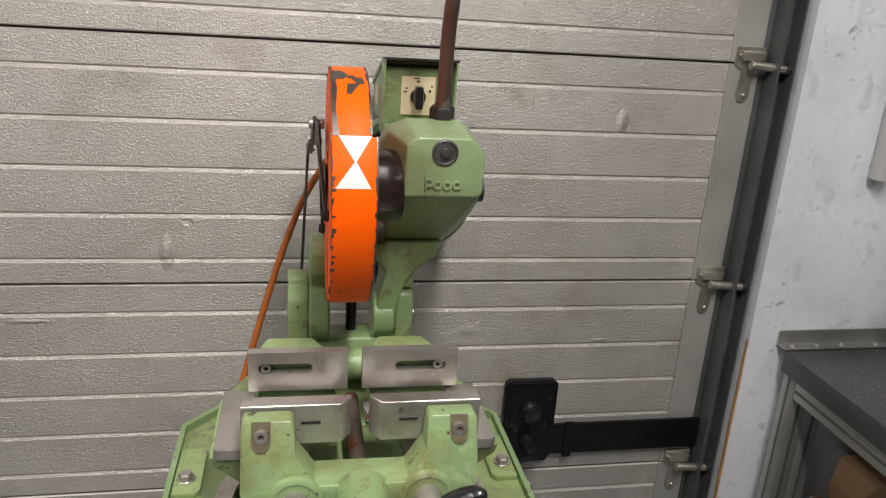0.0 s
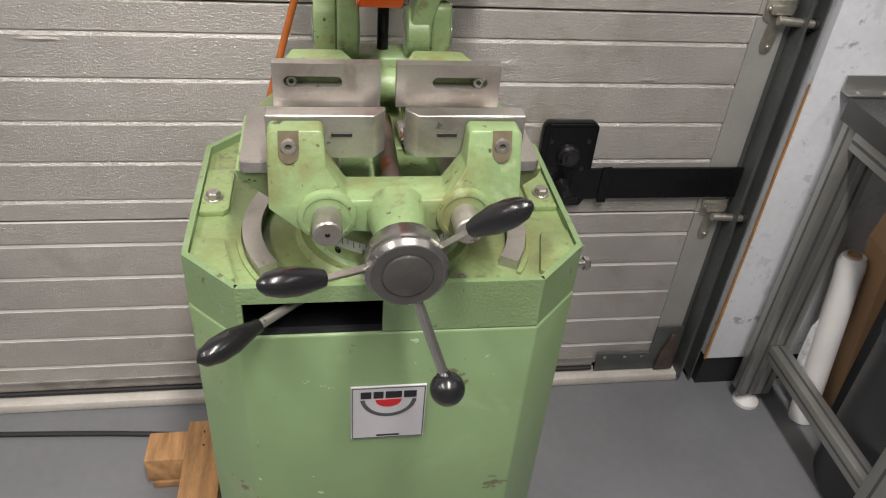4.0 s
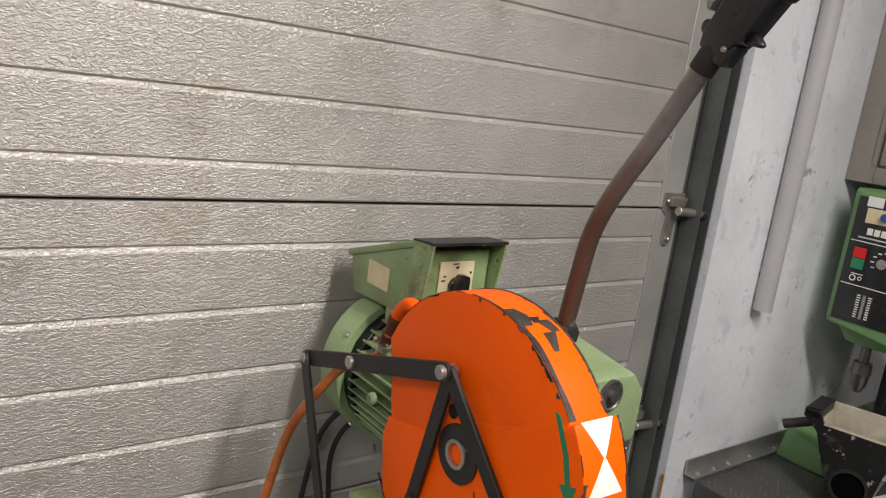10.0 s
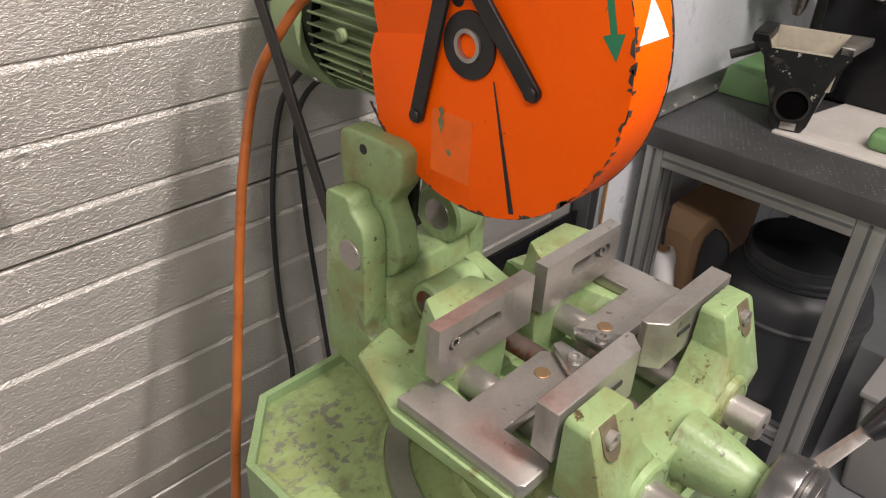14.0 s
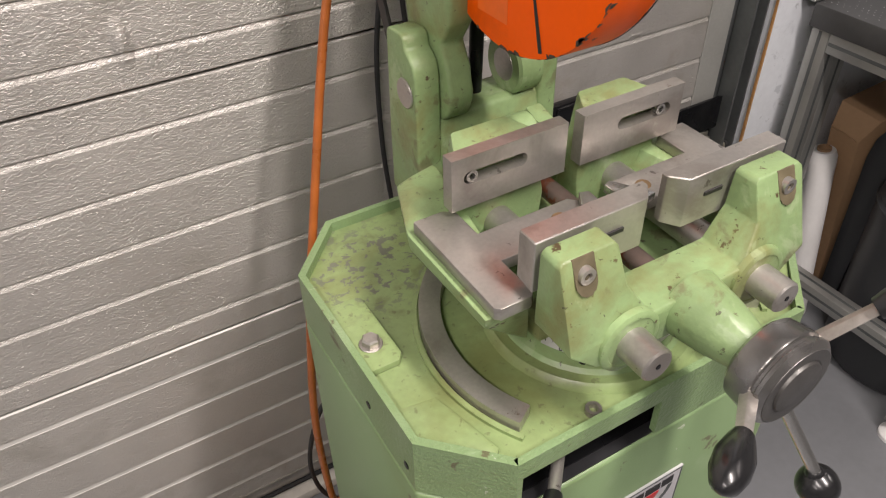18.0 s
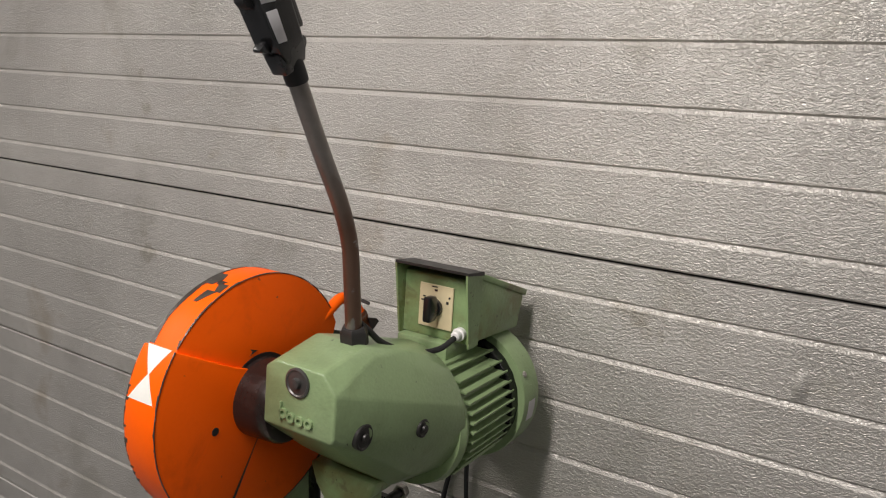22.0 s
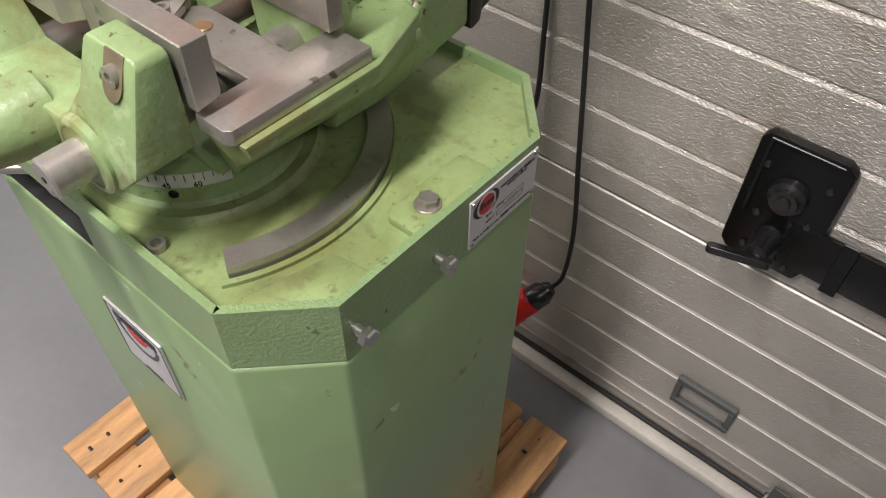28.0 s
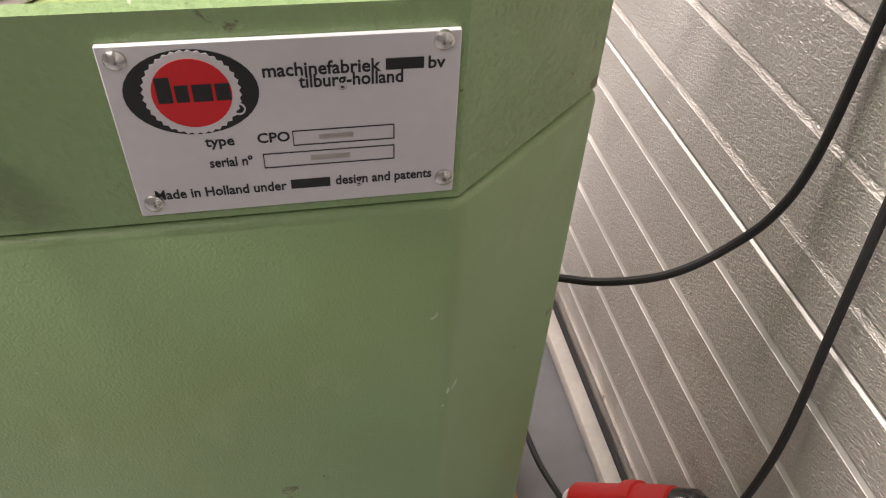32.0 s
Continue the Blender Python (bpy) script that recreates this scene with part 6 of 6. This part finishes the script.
part("pull_handle", join(box(0.425, 0.545, 0.529, 0.5425, 0.236, 0.25, 0.003), box(0.425, 0.545, 0.529, 0.5425, 0.172, 0.186, 0.003), box(0.425, 0.437, 0.529, 0.5425, 0.1865, 0.2355, 0.003), box(0.533, 0.545, 0.529, 0.5425, 0.1865, 0.2355, 0.003)), GALV, door, "dark recessed pull handle")
corner = thing("corner_bracket", (0.87, 0.54, 0.16), "dark bottom corner bracket of the door", "bracket")
part("plate", prism([(0.667, 0.036), (0.905, 0.036), (0.905, 0.195), (0.825, 0.195), (0.822, 0.098), (0.667, 0.104)], "y", 0.534, 0.5395, 0.001), GALV, corner)
part("pressing", prism([(0.845, 0.045), (0.90, 0.045), (0.895, 0.10), (0.882, 0.175), (0.868, 0.175), (0.85, 0.10)], "y", 0.52, 0.5335, 0.004), RUSTY, corner)
for x in (0.69, 0.75, 0.80):
    part("screw", cyl((x, 0.5335, 0.088), (x, 0.530, 0.088), 0.005, 12), ZINC, corner)

# ---- hoses and cables ----
hose = thing("air_hose", (-0.2, 0.33, 0.13), "amber translucent coolant hose hanging behind the saw", "hose")
part("hose_run", tube([(0.0128, 0.314, 1.434), (0.011, 0.326, 1.42), (0.0, 0.338, 1.413), (-0.018, 0.35, 1.402), (-0.036, 0.365, 1.375), (-0.072, 0.385, 1.306), (-0.108, 0.373, 1.213), (-0.138, 0.352, 1.121), (-0.163, 0.331, 1.039), (-0.195, 0.305, 0.93), (-0.228, 0.275, 0.82), (-0.258, 0.255, 0.62), (-0.262, 0.245, 0.45), (-0.252, 0.24, 0.3), (-0.238, 0.235, 0.19), (-0.236, 0.232, 0.16)], 0.0064, 12), HOSE, hose)
part("hose_coil", tube([(-0.236, 0.232, 0.16), (-0.242, 0.23, 0.14), (-0.258, 0.226, 0.1275), (-0.272, 0.25, 0.1275), (-0.274, 0.30, 0.135), (-0.256, 0.345, 0.16), (-0.22, 0.355, 0.19), (-0.19, 0.33, 0.2), (-0.17, 0.29, 0.19)], 0.0064, 12), HOSE, hose)
c1 = thing("motor_cable", (0.1, 0.48, 0.3), "black motor cable hanging down to a plug", "cable")
part("cable_run", tube([(0.155, 0.38, 1.30), (0.13, 0.45, 1.265), (0.1, 0.51, 1.225), (0.083, 0.533, 1.16), (0.089, 0.535, 1.06), (0.097, 0.535, 0.95), (0.115, 0.535, 0.78), (0.132, 0.535, 0.62), (0.147, 0.535, 0.49), (0.152, 0.532, 0.41), (0.148, 0.529, 0.33), (0.132, 0.527, 0.289)], 0.0044, 10), BLACK_MATT, c1)
c2 = thing("supply_cable", (0.06, 0.48, 0.5), "black supply cable looping behind the saw down to a plug", "cable")
part("cable_run", tube([(0.075, 0.45, 1.29), (0.065, 0.5, 1.25), (0.055, 0.535, 1.187), (0.035, 0.537, 1.07), (0.029, 0.537, 0.96), (0.031, 0.537, 0.84), (0.038, 0.53, 0.72), (0.031, 0.52, 0.652), (0.014, 0.50, 0.598), (0.006, 0.46, 0.563), (-0.012, 0.42, 0.538), (-0.045, 0.38, 0.512), (-0.10, 0.345, 0.485), (-0.165, 0.30, 0.52), (-0.203, 0.276, 0.585), (-0.228, 0.297, 0.57), (-0.25, 0.33, 0.462), (-0.261, 0.35, 0.357), (-0.25, 0.365, 0.25), (-0.216, 0.38, 0.163), (-0.15, 0.385, 0.128), (-0.06, 0.39, 0.13), (0.012, 0.401, 0.145)], 0.0045, 10), BLACK_MATT, c2)

# red plug and socket
plug = thing("power_plug", (0.12, 0.45, 0.2), "red and black industrial plug and coupling hanging from a cable", "plug")
p0, p1 = Vector((0.130, 0.525, 0.286)), Vector((0.018, 0.407, 0.146))
ax = (p1 - p0).normalized()
L0 = (p1 - p0).length
part("black_cap", turned(p0, p1, [(0, 0.008), (0, 0.014), (0.012, 0.02), (0.02, 0.026), (0.045, 0.027), (0.048, 0.024)], 24), BLACK, plug)
part("plug_body", turned(p0 + ax * 0.046, p1, [(0, 0.024), (0.004, 0.029), (0.05, 0.0295), (0.052, 0.033), (0.07, 0.033), (0.072, 0.028), (0.148, 0.027), (0.150, 0.022)], 28), RED_PLASTIC, plug)
part("plug_tab", hull([tuple(p0 + ax * h + Vector((0, 0, -1)) * w + Vector((0.4, -0.9, 0)).normalized() * t) for h, w in ((0.05, 0.02), (0.09, 0.02), (0.055, 0.055), (0.07, 0.055)) for t in (-0.012, 0.012)], 0.003), RED_PLASTIC, plug)
part("blue_label", hull([tuple(p0 + ax * h + Vector((0.1, -0.6, 0.75)).normalized() * 0.0282 + Vector((0.7, 0.0, 0.1)) * w) for h in (0.052, 0.066) for w in (-0.006, 0.006)] + [tuple(p0 + ax * 0.06 + Vector((0.1, -0.6, 0.75)).normalized() * 0.0295)]), BLUE, plug)
part("cable_nut", turned(p0 + ax * 0.195, p1 + ax * 0.1, [(0, 0.016), (0, 0.020), (0.014, 0.018), (0.016, 0.008)], 20), PAPER, plug)
c5 = thing("floor_cable", (-0.9, 0.45, 0), "black cable lying on the grey floor", "cable")
part("cable_run", tube([(-1.6, 0.44, 0.007), (-1.2, 0.455, 0.007), (-0.9, 0.44, 0.007), (-0.65, 0.425, 0.007), (-0.474, 0.408, 0.007), (-0.40, 0.40, 0.007), (-0.34, 0.385, 0.007)], 0.0068), BLACK_MATT, c5)

# ---- name plates ----
np_ = part("name_plate", box(-0.055, 0.052, -0.1965, -0.1935, 0.691, 0.80, 0.0004, 1), SILVER_LABEL, saw, "silver maker's plate with a half sun emblem")
part("plate_border", join(box(-0.053, 0.05, -0.1971, -0.1964, 0.797, 0.7985), box(-0.053, 0.05, -0.1971, -0.1964, 0.6925, 0.694), box(-0.0535, -0.052, -0.1971, -0.1964, 0.694, 0.797), box(0.049, 0.0505, -0.1971, -0.1964, 0.694, 0.797)), GALV, np_, smooth=False)
for k, w in enumerate((0.015, 0.014, 0.023, 0.018)):
    x = -0.041 + (0.0, 0.018, 0.035, 0.061)[k]
    part("maker_bar", box(x, x + w, -0.1972, -0.1964, 0.777, 0.790), INK, np_, smooth=False)
sun = [(-0.0015 + 0.0185 * math.cos(a), 0.774 + 0.0185 * math.sin(a) * 0.8) for a in np.linspace(math.pi, 2 * math.pi, 18)]
part("red_half_sun", prism(sun, "y", -0.1972, -0.1964), RED, np_, smooth=False)
arc = [(-0.0015 + r * math.cos(a), 0.777 + r * math.sin(a) * 0.95) for r, seq in ((0.040, np.linspace(math.pi + 0.1, 2 * math.pi - 0.1, 24)), (0.034, np.linspace(2 * math.pi - 0.1, math.pi + 0.1, 24))) for a in seq]
part("grey_arc", prism(arc, "y", -0.1972, -0.1964), GALV, np_, smooth=False)
part("small_print", box(-0.018, 0.016, -0.1972, -0.1964, 0.6965, 0.6995), INK, np_, smooth=False)
np_.location.y -= 0.0032

# side plate, facing +x
sx = 0.2705
tp = part("type_plate", box(0.2684, sx, 0.0488, 0.1602, 0.9052, 0.9705, 0.0004, 1), SILVER_LABEL, saw, "riveted silver type plate with red and black emblem")
for y, z in ((0.054, 0.966), (0.1545, 0.967), (0.1565, 0.912), (0.054, 0.911)):
    part("rivet", turned((sx - 0.0003, y, z), (sx + 0.1, y, z), [(0, 0.0036), (0.0012, 0.0033), (0.0024, 0.0018), (0.0028, 0)], 16), STEEL_BRIGHT, tp)


def ell(y, z, a, b, n=36):
    return [(y + a * math.cos(k * 2 * math.pi / n), z + b * math.sin(k * 2 * math.pi / n)) for k in range(n)]


part("emblem_oval", prism(ell(0.0742, 0.9532, 0.0206, 0.0152), "x", sx - 0.0002, sx + 0.0002), INK, tp, smooth=False)
teeth = [(0.0742 + (0.0152 if k % 2 else 0.0144) * math.cos(k * math.pi / 36), 0.9532 + (0.0152 if k % 2 else 0.0144) * math.sin(k * math.pi / 36)) for k in range(72)]
part("emblem_saw", prism(teeth, "x", sx - 0.0002, sx + 0.0004), SILVER_LABEL, tp, smooth=False)
part("emblem_red", prism(ell(0.0742, 0.9532, 0.0122, 0.0122), "x", sx - 0.0002, sx + 0.0006), RED, tp, smooth=False)
for k, (dy, w, h) in enumerate(((-0.0105, 0.0045, 0.009), (-0.0050, 0.004, 0.006), (0.0002, 0.006, 0.006), (0.0072, 0.0045, 0.006))):
    part("emblem_bar", box(sx - 0.0002, sx + 0.0008, 0.0742 + dy, 0.0742 + dy + w, 0.9505, 0.9505 + h), INK, tp, smooth=False)
part("registered_mark", pipe((sx - 0.0002, 0.0876, 0.9467), (sx + 0.0006, 0.0876, 0.9467), 0.0022, 0.0017, 18), SILVER_LABEL, tp)


def plate_words(text, y, z, size, squeeze=1.0):
    m = Matrix.Translation((sx, y, z)) @ Euler((radians(90), 0, radians(90))).to_matrix().to_4x4() @ Matrix.Diagonal((squeeze, 1, 1, 1))
    words(text, size, m, INK, tp, "lettering", 0.0002)


plate_words("machinefabriek", 0.0962, 0.9574, 0.0066, 0.93)
part("name_bar", box(sx - 0.0002, sx + 0.0003, 0.1355, 0.1480, 0.9576, 0.9616), INK, tp, smooth=False)
plate_words("bv", 0.1492, 0.9574, 0.0062)
plate_words("tilburg-holland", 0.1075, 0.9529, 0.0066, 0.88)
plate_words("type", 0.0750, 0.9328, 0.0054)
plate_words("CPO", 0.0918, 0.9328, 0.0054)
plate_words("serial n\u00ba", 0.0750, 0.9242, 0.0054, 0.82)
for y0, y1, z0, z1 in ((0.1036, 0.1382, 0.9307, 0.9367), (0.0930, 0.1382, 0.9222, 0.9282)):
    t_ = 0.0003
    part("entry_box", join(box(sx - 0.0002, sx + 0.0003, y0, y1, z1 - t_, z1), box(sx - 0.0002, sx + 0.0003, y0, y1, z0, z0 + t_), box(sx - 0.0002, sx + 0.0003, y0, y0 + t_, z0 + t_, z1 - t_), box(sx - 0.0002, sx + 0.0003, y1 - t_, y1, z0 + t_, z1 - t_)), INK, tp, smooth=False)
part("stamped_bar", box(sx - 0.0002, sx + 0.0002, 0.1125, 0.124, 0.9327, 0.9347), STEEL, tp, smooth=False)
part("stamped_bar", box(sx - 0.0002, sx + 0.0002, 0.109, 0.1225, 0.9242, 0.9262), STEEL, tp, smooth=False)
plate_words("Made in Holland under", 0.0548, 0.9122, 0.0056, 0.86)
part("name_bar", box(sx - 0.0002, sx + 0.0003, 0.1012, 0.1150, 0.9124, 0.9162), INK, tp, smooth=False)
plate_words("design and patents", 0.1168, 0.9127, 0.0056, 0.84)
